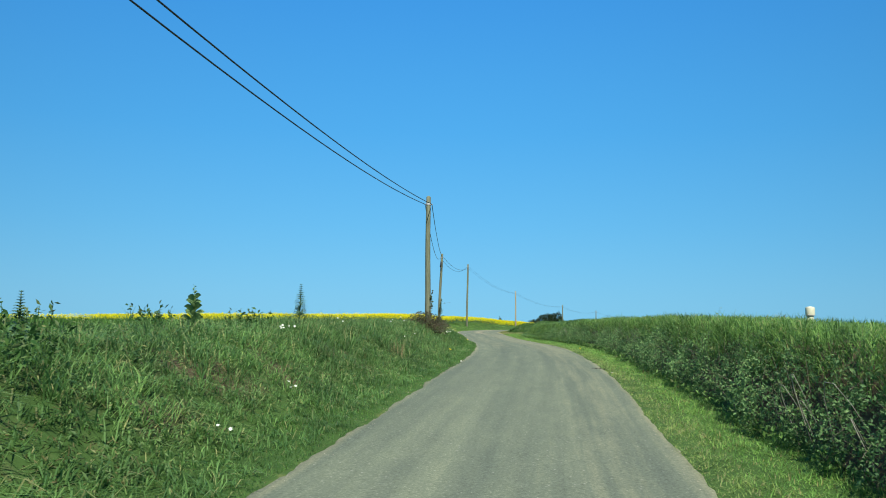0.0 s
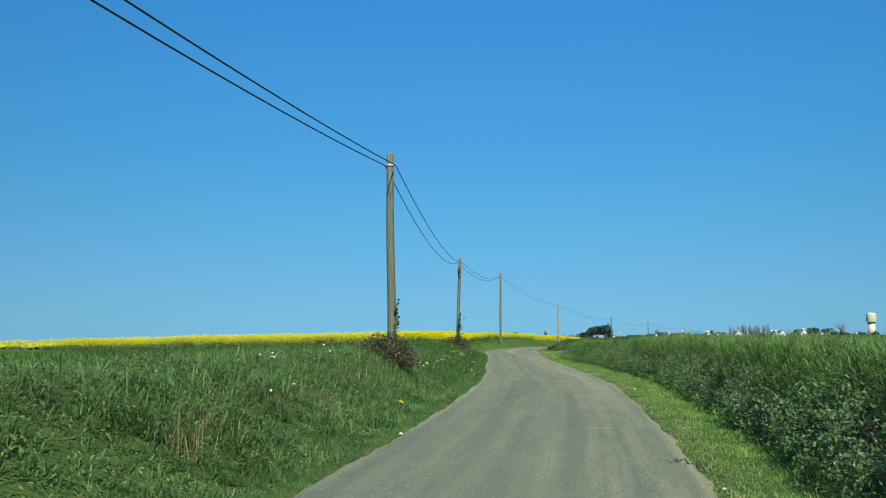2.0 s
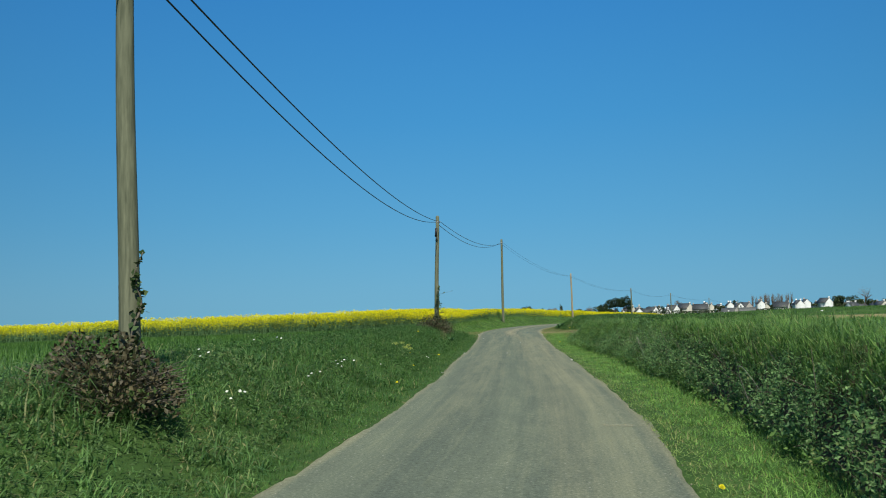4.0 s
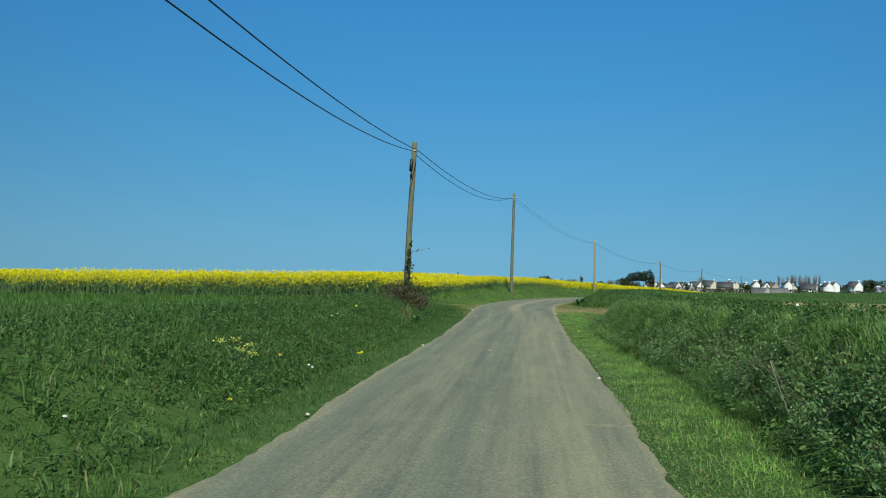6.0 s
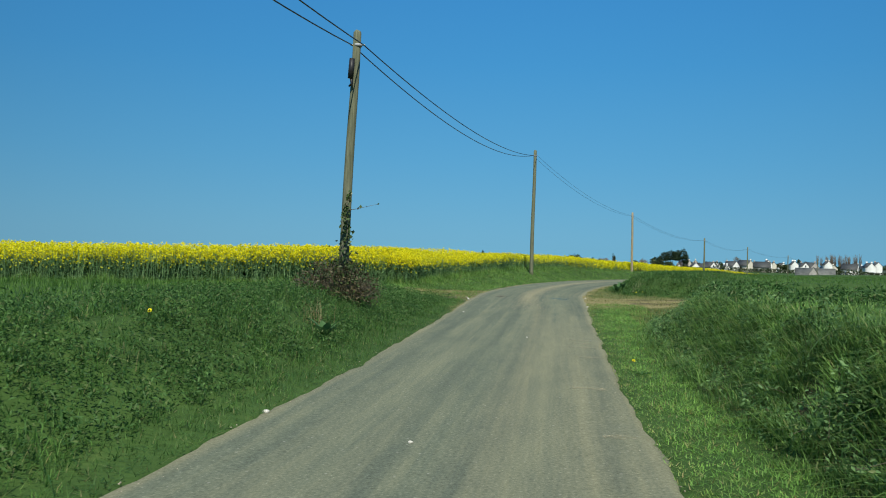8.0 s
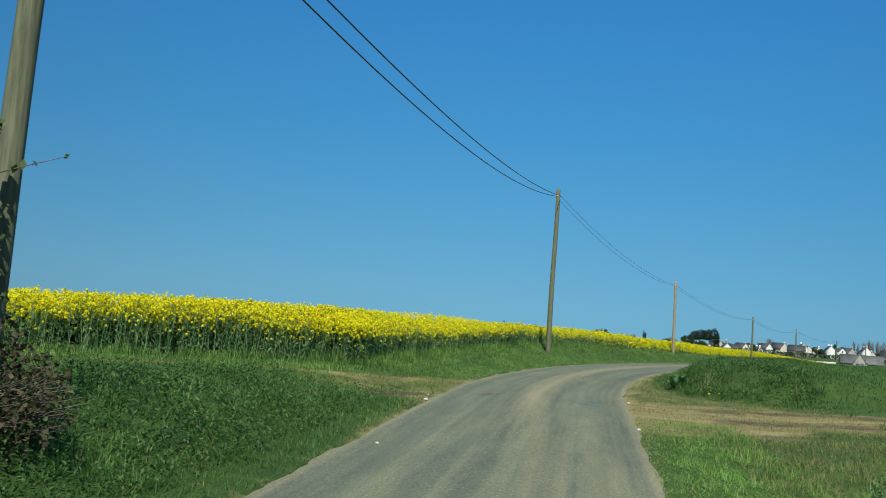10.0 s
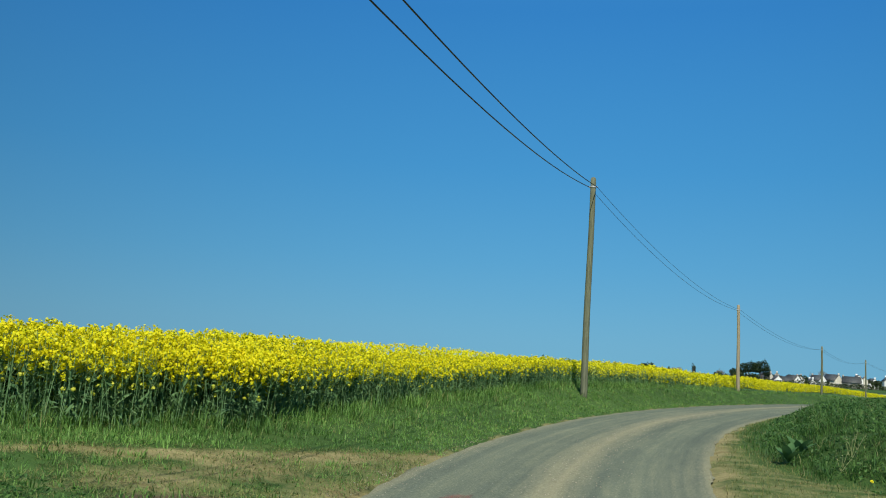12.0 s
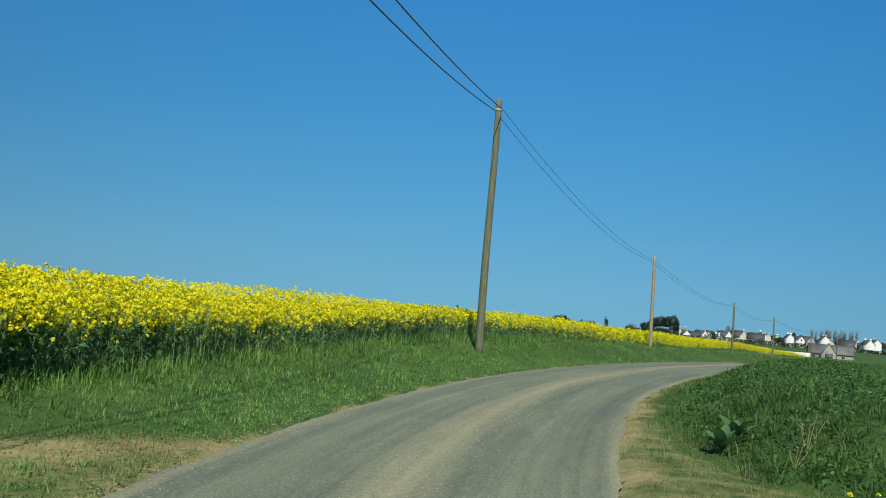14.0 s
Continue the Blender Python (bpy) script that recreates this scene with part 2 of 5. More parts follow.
M_STRAWPALE = leafy("pale_straw", (0.27, 0.31, 0.14), (0.42, 0.45, 0.24), see=0.3)
M_STRAW = leafy("dry_straw", (0.24, 0.19, 0.10), (0.40, 0.32, 0.18), see=0.2)
M_POLE = plain("weathered_pole_wood", (0.076, 0.084, 0.050), (0.178, 0.184, 0.115), 5, 0.85, 0.5, (6, 6, 0.5))
M_POLE_NEW = plain("fresh_pole_wood", (0.20, 0.165, 0.105), (0.36, 0.30, 0.20), 5, 0.85, 0.4, (6, 6, 0.5))
M_METAL = plain("galvanised_steel", (0.25, 0.26, 0.27), (0.42, 0.43, 0.44), 8, 0.5, 0.1)
M_BLACK = plain("black_cable_sheath", (0.012, 0.012, 0.013), (0.03, 0.03, 0.032), 10, 0.5, 0.0)
M_RENDERWALL = plain("white_render", (0.70, 0.69, 0.65), (0.82, 0.81, 0.77), 0.6, 0.9, 0.1)
M_CREAM = plain("cream_render", (0.50, 0.47, 0.38), (0.64, 0.60, 0.50), 0.6, 0.9, 0.1)
M_STONEWALL = plain("grey_stone", (0.28, 0.26, 0.23), (0.44, 0.41, 0.37), 1.5, 0.9, 0.3)
M_SLATE = plain("slate_roof", (0.045, 0.047, 0.046), (0.085, 0.087, 0.082), 1.2, 0.6, 0.2)
M_OLDSLATE = plain("lichened_slate", (0.09, 0.095, 0.085), (0.17, 0.17, 0.150), 1.2, 0.8, 0.2)
M_GLASS_DARK = plain("dark_window", (0.05, 0.06, 0.07), (0.10, 0.115, 0.13), 1, 0.15, 0.0, spec=0.6)
M_PAINT = plain("painted_shutter", (0.12, 0.20, 0.32), (0.18, 0.27, 0.40), 2, 0.6, 0.0)
M_TOWER = plain("pale_concrete", (0.46, 0.44, 0.31), (0.57, 0.55, 0.41), 0.25, 0.9, 0.1)
M_BARK = plain("tree_bark", (0.06, 0.045, 0.035), (0.14, 0.11, 0.085), 3, 0.9, 0.5)
M_PINE = leafy("pine_needles", (0.012, 0.028, 0.012), (0.035, 0.062, 0.025), patch=0.15, see=0.1)
M_FARLEAF = leafy("far_tree_leaves", (0.022, 0.04, 0.014), (0.065, 0.09, 0.03), patch=0.1, see=0.15)
M_BARE = leafy("bare_twigs", (0.17, 0.14, 0.12), (0.28, 0.24, 0.20), patch=0.1, see=0.1)


# ---- mesh helpers ----
def tri_mesh(name, verts, tris, mats, index=None, smooth=False):
    """A mesh from arrays of corners and triangles."""
    me = bpy.data.meshes.new(name)
    verts, tris = np.asarray(verts, np.float32), np.asarray(tris, np.int32)
    me.vertices.add(len(verts))
    me.vertices.foreach_set("co", verts.ravel())
    me.loops.add(tris.size)
    me.loops.foreach_set("vertex_index", tris.ravel())
    me.polygons.add(len(tris))
    me.polygons.foreach_set("loop_start", np.arange(0, tris.size, 3, dtype=np.int32))
    for m in mats:
        me.materials.append(m)
    if index is not None:
        me.polygons.foreach_set("material_index", np.asarray(index, np.int32))
    if smooth:
        me.polygons.foreach_set("use_smooth", np.ones(len(tris), bool))
    me.update(calc_edges=True)
    return me


def joined(chunks):
    """Chunks of (verts, tris, slot) as one set of arrays."""
    vs, ts, ix, base = [], [], [], 0
    for v, t, slot in chunks:
        if len(t) == 0:
            continue
        vs.append(v), ts.append(t + base), ix.append(np.full(len(t), slot, np.int32))
        base += len(v)
    return np.concatenate(vs), np.concatenate(ts), np.concatenate(ix)


def stuff(name, chunks, mats, label, category, parent=None):
    v, t, ix = joined(chunks)
    ob = new(name, tri_mesh(name, v, t, mats, ix))
    ob.parent = parent
    return tagged(ob, label, category, kind="stuff")


def blades(p, length, width, lean, rng, segments=2, wind=0.0):
    """Grass blades rooted at p: each a narrow bent strip."""
    n = len(p)
    length = length * rng.uniform(0.55, 1.25, n)
    a = rng.uniform(0, 2 * np.pi, n)
    out = np.stack([np.cos(a) + wind, np.sin(a), np.zeros(n)], 1)
    side = np.stack([-np.sin(a), np.cos(a), np.zeros(n)], 1) * (width * rng.uniform(0.6, 1.3, n) / 2)[:, None]
    k = lean * rng.uniform(0.2, 1.4, n)
    up = np.array([0, 0, 1.0])
    mid = p + out * (0.30 * k * length)[:, None] + up * (0.55 * length)[:, None]
    tip = p + out * (k * length)[:, None] + up * (length * np.sqrt(np.clip(1.0 - 0.55 * k * k, 0.15, 1)))[:, None]
    if segments == 1:
        v = np.stack([p - side, p + side, tip], 1).reshape(-1, 3)
        t = np.arange(3 * n).reshape(-1, 3)
        return v, t
    v = np.stack([p - side, p + side, mid + side * 0.9, mid - side * 0.9, tip], 1).reshape(-1, 3)
    b = 5 * np.arange(n)[:, None]
    t = np.concatenate([b + np.array([[0, 1, 2]]), b + np.array([[0, 2, 3]]), b + np.array([[3, 2, 4]])], 0)
    return v, t


def tufted(x, y, u, many, spread, rng):
    """Turn points into tufts: many blades root close round each point."""
    n = len(x)
    s = spread * np.sqrt(rng.uniform(0, 1, (n, many))) * rng.uniform(0.5, 1.4, (n, 1))
    a = rng.uniform(0, 2 * np.pi, (n, many))
    size = np.repeat(rng.uniform(0.6, 1.35, n), many)
    return (x[:, None] + s * np.cos(a)).ravel(), (y[:, None] + s * np.sin(a)).ravel(), np.repeat(u, many), size


def leaves(p, size, rng, up=0.4, ratio=0.6):
    """Folded pointed leaves at p, facing all ways, rather upwards for a larger up."""
    n = len(p)
    d = rng.normal(size=(n, 3))
    d /= np.linalg.norm(d, axis=1)[:, None]
    nn = rng.normal(size=(n, 3)) + np.array([0, 0, up * 3])
    s = np.cross(d, nn)
    s /= np.linalg.norm(s, axis=1)[:, None] + 1e-9
    sz = (size * rng.uniform(0.55, 1.35, n))[:, None]
    w = s * sz * ratio / 2
    nrm = np.cross(s, d)
    v = np.stack([p - d * sz / 2, p + w + nrm * sz * 0.1, p + d * sz / 2, p - w + nrm * sz * 0.1], 1).reshape(-1, 3)
    b = 4 * np.arange(n)[:, None]
    return v, np.concatenate([b + np.array([[0, 1, 2]]), b + np.array([[0, 2, 3]])], 0)


def rods(a, b, r0, r1=None):
    """Thin three-sided rods from a to b."""
    a, b = np.asarray(a, float), np.asarray(b, float)
    n = len(a)
    r0 = np.broadcast_to(np.asarray(r0, float), (n,))
    r1 = r0 if r1 is None else np.broadcast_to(np.asarray(r1, float), (n,))
    d = b - a
    d = d / (np.linalg.norm(d, axis=1)[:, None] + 1e-9)
    ref = np.where(np.abs(d[:, 2:3]) > 0.9, np.array([[1.0, 0, 0]]), np.array([[0, 0, 1.0]]))
    s = np.cross(d, ref)
    s /= np.linalg.norm(s, axis=1)[:, None]
    u = np.cross(d, s)
    ring = [(math.cos(q), math.sin(q)) for q in (0, 2.094, 4.189)]
    v = np.stack([a + (s * c + u * q) * r0[:, None] for c, q in ring] + [b + (s * c + u * q) * r1[:, None] for c, q in ring], 1).reshape(-1, 3)
    k = 6 * np.arange(n)[:, None]
    f = [[0, 1, 4], [0, 4, 3], [1, 2, 5], [1, 5, 4], [2, 0, 3], [2, 3, 5]]
    return v, np.concatenate([k + np.array([q]) for q in f], 0)


def tube(pts, radii, sides=8):
    """A tube through pts, with its ends closed."""
    pts = np.asarray(pts, float)
    n = len(pts)
    radii = np.broadcast_to(np.asarray(radii, float), (n,))
    d = np.gradient(pts, axis=0)
    d /= np.linalg.norm(d, axis=1)[:, None]
    ref = np.array([1.0, 0, 0]) if abs(d[0, 2]) > 0.8 else np.array([0, 0, 1.0])
    s = np.cross(d, ref)
    s /= np.linalg.norm(s, axis=1)[:, None]
    u = np.cross(s, d)
    q = np.linspace(0, 2 * np.pi, sides, endpoint=False)
    v = (pts[:, None] + (s[:, None] * np.cos(q)[None, :, None] + u[:, None] * np.sin(q)[None, :, None]) * radii[:, None, None]).reshape(-1, 3)
    t = []
    for i in range(n - 1):
        for j in range(sides):
            a, b = i * sides + j, i * sides + (j + 1) % sides
            t += [(a, b, b + sides), (a, b + sides, a + sides)]
    e = (n - 1) * sides
    t += [(0, j + 1, j) for j in range(1, sides - 1)] + [(e, e + j, e + j + 1) for j in range(1, sides - 1)]
    return v, np.array(t)


def box(x0, x1, y0, y1, z0, z1):
    v = np.array([(x, y, z) for z in (z0, z1) for x, y in ((x0, y0), (x1, y0), (x1, y1), (x0, y1))], float)
    f = [(0, 2, 1), (0, 3, 2), (4, 5, 6), (4, 6, 7)]
    for i in range(4):
        j = (i + 1) % 4
        f += [(i, j, j + 4), (i, j + 4, i + 4)]
    return v, np.array(f)


def part(name, geo, mats, parent, label="", smooth=False):
    """One mesh under a thing or under a part; geo is (verts, tris) or a list of chunks."""
    mats = mats if isinstance(mats, (list, tuple)) else [mats]
    if isinstance(geo, list):
        v, t, ix = joined(geo)
    else:
        (v, t), ix = geo, None
    ob = new(name, tri_mesh(name, v, t, mats, ix, smooth))
    ob.parent = parent
    if name in ("twig_tangle", "leaves", "stalks", "limbs", "blades"):
        return tagged(ob, label, kind="stuff")
    return tagged(ob, label)


def thing(name, at, label, category, group="", rz=0.0):
    ob = new(name)
    ob.matrix_world = pose(*at, 0, 0, rz)
    ob.empty_display_size = 0.2
    return tagged(ob, label, category, group)


# ---- the lay of the land ----
CENTRE = np.array([(-60, -5.8), (-15, -1.8), (0, -0.95), (8, -0.36), (15.9, 0.48), (18.6, 0.80), (21.2, 1.13), (24, 1.45), (26.9, 1.79), (29.8, 2.10), (32.7, 2.39), (35.6, 2.67), (38.5, 2.91), (42.7, 3.21),
                   (47.2, 3.42), (51.8, 3.54), (56, 3.56), (66, 3.55), (78, 3.55), (84, 3.53), (90, 3.49), (96, 3.50), (100, 3.78), (106, 4.63), (112, 6.02), (120, 8.5), (128, 11.5), (138, 16.1), (150, 23), (165, 33), (185, 48), (215, 75)])
YS = np.arange(-60, 215.1, 0.5)
CX = np.interp(YS, CENTRE[:, 0], CENTRE[:, 1])
for _ in range(3):
    CX[4:-4] = np.convolve(CX, np.ones(9) / 9, "valid")
SLOPE = np.gradient(CX, YS)


def cx(y):
    return np.interp(y, YS, CX)


def half_width(y):
    return np.interp(y, (0, 16, 21, 32, 45, 50, 55, 58, 63, 66, 72, 84, 90, 100, 130), (1.92, 1.92, 1.87, 1.88, 1.88, 1.84, 1.79, 1.80, 1.89, 1.86, 1.76, 1.82, 1.93, 1.94, 1.9))


def road_z(y):
    return np.interp(y, (-60, 4, 8, 14, 18, 22, 28, 43, 52, 58, 66, 80, 90, 108, 116, 124, 131, 138, 146, 153, 164, 176, 188, 205, 232, 300, 400, 700, 900, 1500, 4000),
                     (-0.6, -0.40, -0.36, -0.27, -0.19, -0.09, 0.01, 0.03, 0.02, -0.04, -0.10, -0.10, -0.07, -0.05, -0.07, -0.14, -0.21, -0.30, -0.45, -0.65, -0.90, -1.15, -1.4, -1.85, -2.8, -3.4, -4.5, -7.3, -9.5, -15, -38))


def step(a, b, v):
    s = np.clip((v - a) / (b - a), 0, 1)
    return s * s * (3 - 2 * s)


def across(x, y):
    return (x - cx(y)) / np.sqrt(1 + np.interp(y, YS, SLOPE) ** 2)


def lumps(x, y):
    return (np.sin(x * 1.7 + 0.6 * y) * np.sin(y * 1.13 - 0.4 * x) + 0.6 * np.sin(2.9 * x - 1.1 * y + 1) * np.sin(2.3 * y + x)) * 0.5


def bank_foot(y):
    """How far from the lane's edge the right-hand bank begins; it draws back round the field gate."""
    return np.interp(y, (0, 15.9, 20.3, 26.9, 34.6, 45.7, 54, 58, 63, 70, 77, 81, 85, 90, 94, 96, 98, 99.5, 103, 107, 118, 130), (1.6, 1.5, 1.32, 1.16, 1.19, 1.40, 1.46, 1.50, 1.45, 1.06, 0.92, 1.30, 3.0, 4.6, 4.4, 2.8, 1.6, 1.1, 0.7, 0.45, 0.3, 0.3))


def height(x, y):
    x, y = np.asarray(x, float), np.asarray(y, float)
    d, hw, zr = across(x, y), half_width(y), road_z(y)
    ul, ur = -d - hw, d - hw
    # left: a bank up to the pasture, which sinks to the field track and the crop behind it
    top_l = np.interp(y, (0, 16, 22, 32, 47, 60, 72, 82, 88, 93, 100, 106, 112, 117, 124, 129, 135.5, 143.5, 153.5, 169, 188, 205, 232, 300), (1.12, 1.10, 1.02, 0.96, 0.88, 0.84, 0.78, 0.62, 0.35, 0.25, 0.36, 0.52, 0.64, 0.66, 0.64, 0.56, 0.49, 0.46, 0.47, 0.5, 0.6, 0.5, 0.4, 0.0))
    toe = np.interp(y, (0, 86, 94, 104, 110), (0.35, 0.35, 0.6, 0.5, 0.3))
    left = 0.03 + (top_l - 0.03) * step(toe, toe + np.interp(y, (0, 84, 95, 102, 110), (2.2, 2.0, 3.2, 2.8, 1.9)), ul)
    left += 0.12 * step(1.5, 9, ul) * step(88, 95, y) * (1 - 0.8 * step(104, 120, y))
    # the pasture and the crop fall away from the lane
    left -= np.interp(x, (-60, -44, -30, -20, -10, -4), (0.95, 0.62, 0.34, 0.18, 0.08, 0)) * step(35, 65, y) + np.interp(x, (-30, -10, -3, 0, 2), (0.16, 0.22, 0.28, 0.12, 0)) * step(97, 108, y)
    # right: verge, then a steep bank with the hedge, broken by the field gate
    gate = step(85, 87, y) * (1 - step(94, 97, y))
    foot = bank_foot(y)
    run = np.interp(y, (0, 54, 66, 75, 82, 96, 120), (0.55, 0.65, 0.85, 1.05, 1.4, 1.6, 2.5))
    top_r = np.interp(y, (0, 17.7, 26.9, 36.6, 47, 60, 75, 84, 100, 130), (1.28, 1.28, 1.26, 1.22, 1.19, 1.10, 0.98, 0.82, 0.72, 0.55))
    right = 0.02 + (top_r - 0.02) * step(foot, foot + run, ur)
    right -= 0.16 * step(4.5, 9, ur) * (y < 96)
    right += np.interp(x, (22, 30, 40, 60), (0, 0.25, 0.42, 0.45)) * step(60, 85, y) * (1 - step(150, 220, y))
    right = right * (1 - gate) + gate * (0.03 + 0.42 * step(1.2, 10, ur) + 0.28 * step(6.5, 11, ur))
    z = zr + np.where(d < 0, left * (ul > 0), right * (ur > 0))
    z = z - 0.07 * (np.minimum(ul, ur) < 0) * (np.maximum(ul, ur) < 20) * ((ul < 0) & (ur < 0))
    off = np.maximum(ul, ur)
    z = z + 0.05 * lumps(x * 1.3, y * 1.3) * np.clip((off - 0.2) / 1.0, 0, 1) * (np.abs(d) < 40)
    far = step(45, 160, np.abs(d))
    return z * (1 - far) + (zr + 0.55 * step(150, 100, y)) * far


def crop_front(x):
    """The near edge of the rape field."""
    return np.interp(x, (-120, -40, -25, -17, -10, -6, -3, -1.2), (90, 87, 87.5, 88, 89.5, 91.6, 94.0, 96.2))


def crop_side(y):
    """Its edge along the lane."""
    return np.interp(y, (95, 97, 101, 105, 109, 113, 120, 128, 138, 150, 165, 180, 200, 215, 232), (-1.5, -1.35, -1.05, -0.45, 0.55, 1.7, 4.0, 6.6, 9.5, 13.4, 18.0, 22.4, 30.0, 36.2, 44.0))


def inside_crop(x, y, inset=0.0):
    return (y - inset > crop_front(np.minimum(x, -1.2))) & (x + inset < crop_side(y)) & (y < 232) & (x > -95)


def soil_mask(x, y):
    d = across(x, y)
    hw = half_width(y)
    ul, ur = -d - hw, d - hw
    s = np.zeros_like(d)
    s = np.maximum(s, np.interp(y, (70, 90), (0.45, 0.75)) * step(0.28, 0.02, np.maximum(ul, ur)))
    line = np.interp(x, (-20, -8, -2, -1.2, 0.3, 1.6), (85.5, 87.4, 92.0, 93.0, 95.4, 96.4))
    strip = np.exp(-((y - line) / np.interp(x, (-12, -3, 0.3), (0.5, 0.55, 0.9))) ** 2) * np.interp(x, (-16, -8, -3), (0.35, 0.7, 1))
    apron = step(89.4, 91.0, y - 0.25 * np.sin(3 * x)) * step(line + 0.9, line - 0.1, y) * step(-2.2, -0.2, x) * (0.70 + 0.25 * np.sin(2.2 * x + 1.3 * y) * np.sin(1.9 * y - x))
    s = np.maximum(s, np.maximum(strip, apron) * (d < 0))
    gate = np.exp(-((y - 0.45 * np.sin(1.4 * x) - 0.3 * np.sin(3.7 * x + 1) - np.interp(x, (5, 8.5, 12, 40), (90.3, 92.2, 89, 86.0))) / np.interp(x, (5, 7, 9, 13), (4.2, 3.6, 2.6, 2.0))) ** 4) * (x < 46)
    bare = np.exp(-(((x - 20.5 - 0.2 * (y - 84)) / 6.8) ** 6 + ((y - 84 - 0.8 * np.sin(0.7 * x) - 0.4 * np.sin(1.9 * x)) / 5.6) ** 4))
    s = np.maximum(s, np.maximum(0.98 * gate, bare) * (d > 0))
    s = np.maximum(s, 1.0 * (ur > 0) * step(0.45, 0.08, ur - 0.1 * np.sin(1.7 * y) - 0.05 * np.sin(6.1 * y)) * step(86, 92, y) * step(118, 104, y))
    s = np.maximum(s, 0.58 * (ur > 0) * step(bank_foot(y) + 0.3, bank_foot(y) - 0.5, ur) * step(90, 95, y) * step(114, 104, y))
    return s


def axis_lines(fine0, fine1, fine, grow, far0, far1):
    mid = list(np.arange(fine0, fine1 + fine / 2, fine))
    lo, hi, s = [], [], fine
    p = fine0
    while p > far0:
        s *= grow
        p -= s
        lo.append(p)
    s, p = fine, mid[-1]
    while p < far1:
        s *= grow
        p += s
        hi.append(p)
    return np.array(lo[::-1] + mid + hi)


def grid_tris(nx, ny):
    i = np.arange(nx - 1)[None, :] + nx * np.arange(ny - 1)[:, None]
    i = i.ravel()
    return np.concatenate([np.stack([i, i + 1, i + nx + 1], 1), np.stack([i, i + nx + 1, i + nx], 1)], 0)


gx, gy = axis_lines(-8, 14, 0.30, 1.12, -3800, 3800), axis_lines(-4, 136, 0.55, 1.10, -3000, 4200)
X, Y = np.meshgrid(gx, gy)
Z = height(X, Y)
gm = tri_mesh("ground", np.stack([X, Y, Z], -1).reshape(-1, 3), grid_tris(len(gx), len(gy)), [M_GROUND], smooth=True)
gm.attributes.new("soil", "FLOAT", "POINT").data.foreach_set("value", soil_mask(X, Y).ravel().astype(np.float32))
dark_soil_shade = 1.25 * np.exp(-(((X - 0.62) / 0.75) ** 2 + ((Y - 91.05 - 0.75 * (X - 0.62)) / 0.5) ** 2))
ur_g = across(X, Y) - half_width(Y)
# bare earth below the hedge, darkened to paint shade into its leaf gaps
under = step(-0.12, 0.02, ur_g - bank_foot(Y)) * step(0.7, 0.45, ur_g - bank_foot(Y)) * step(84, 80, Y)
litter = 0.55 * step(0.7, 1.3, -across(X, Y) - half_width(Y)) * step(3.4, 2.6, -across(X, Y) - half_width(Y)) * step(46, 38, Y) * (0.5 + 0.5 * np.sin(X * 2.3 + 1.7 * np.sin(Y * 0.9)) * np.sin(Y * 1.6 + np.sin(X)))
churned = 0.62 * step(6.2, 7.2, X) * step(14, 11, X) * soil_mask(X, Y) * (0.5 + 0.5 * np.sin(2.9 * Y + 0.9 * np.sin(1.3 * X) + 0.3 * X))
dark_soil_shade = np.maximum(np.maximum(dark_soil_shade, churned * (Y > 84) * (Y < 97)), np.maximum(0.65 * under, litter))
gm.attributes.new("dark_soil_shade", "FLOAT", "POINT").data.foreach_set("value", dark_soil_shade.ravel().astype(np.float32))
tagged(new("ground", gm), "green farmland with grassy banks and sandy bare patches beside the lane", "ground", kind="structure")

# the lane, slightly crowned, with uneven edges
ry = np.arange(-40, 200, 0.2)
rd = np.array([-1.0, -0.98, -0.94, -0.88, -0.75, -0.5, -0.25, 0, 0.25, 0.5, 0.75, 0.88, 0.94, 0.98, 1.0])
RD, RY = np.meshgrid(rd, ry)
ragged = np.random.default_rng(3).normal(0, 1, (2, len(ry)))
ragged = np.stack([0.020 * np.convolve(q, np.hanning(13) / 2.2, "same") + 0.013 * q for q in ragged])
wob = np.where(RD < 0, ragged[0][:, None], ragged[1][:, None])
across_m = RD * (half_width(RY) + 0.03) + np.sign(RD) * wob * step(0.9, 0.995, np.abs(RD))
nrm = np.sqrt(1 + np.interp(RY, YS, SLOPE) ** 2)
RX = cx(RY) + across_m / nrm
RY2 = RY - across_m * np.interp(RY, YS, SLOPE) / nrm
RZ = road_z(RY2) + 0.035 * (1 - RD ** 2) + 0.012 - 0.035 * (np.abs(RD) > 0.99)
rm = tri_mesh("road", np.stack([RX, RY2, RZ], -1).reshape(-1, 3), grid_tris(len(rd), len(ry)), [M_ROAD], smooth=True)
uvs = np.stack([across_m, RY], -1).reshape(-1, 2).astype(np.float32)
idx = np.empty(len(rm.loops), np.int32)
rm.loops.foreach_get("vertex_index", idx)
rm.uv_layers.new(name="UVMap").data.foreach_set("uv", uvs[idx].ravel())
crown = np.interp(RY, (40, 60, 80, 91, 120), (0.15, 0.45, 0.75, 1.0, 0.95)) * np.exp(-((across_m - np.interp(RY, (60, 84, 92, 120), (0.42, 0.3, 0.12, 0.12))) / np.interp(RY, (80, 95), (0.24, 0.25))) ** 2)
band = np.interp(RY, (10, 30, 50, 80, 92), (0.35, 0.45, 0.62, 0.70, 0.15)) * np.exp(-((across_m - 1.2) / 0.65) ** 2)
lanes = np.interp(RY, (8, 30, 55, 88), (0.0, 0.08, 0.40, 0.25)) * np.exp(-((across_m + 0.75) / 0.45) ** 2)
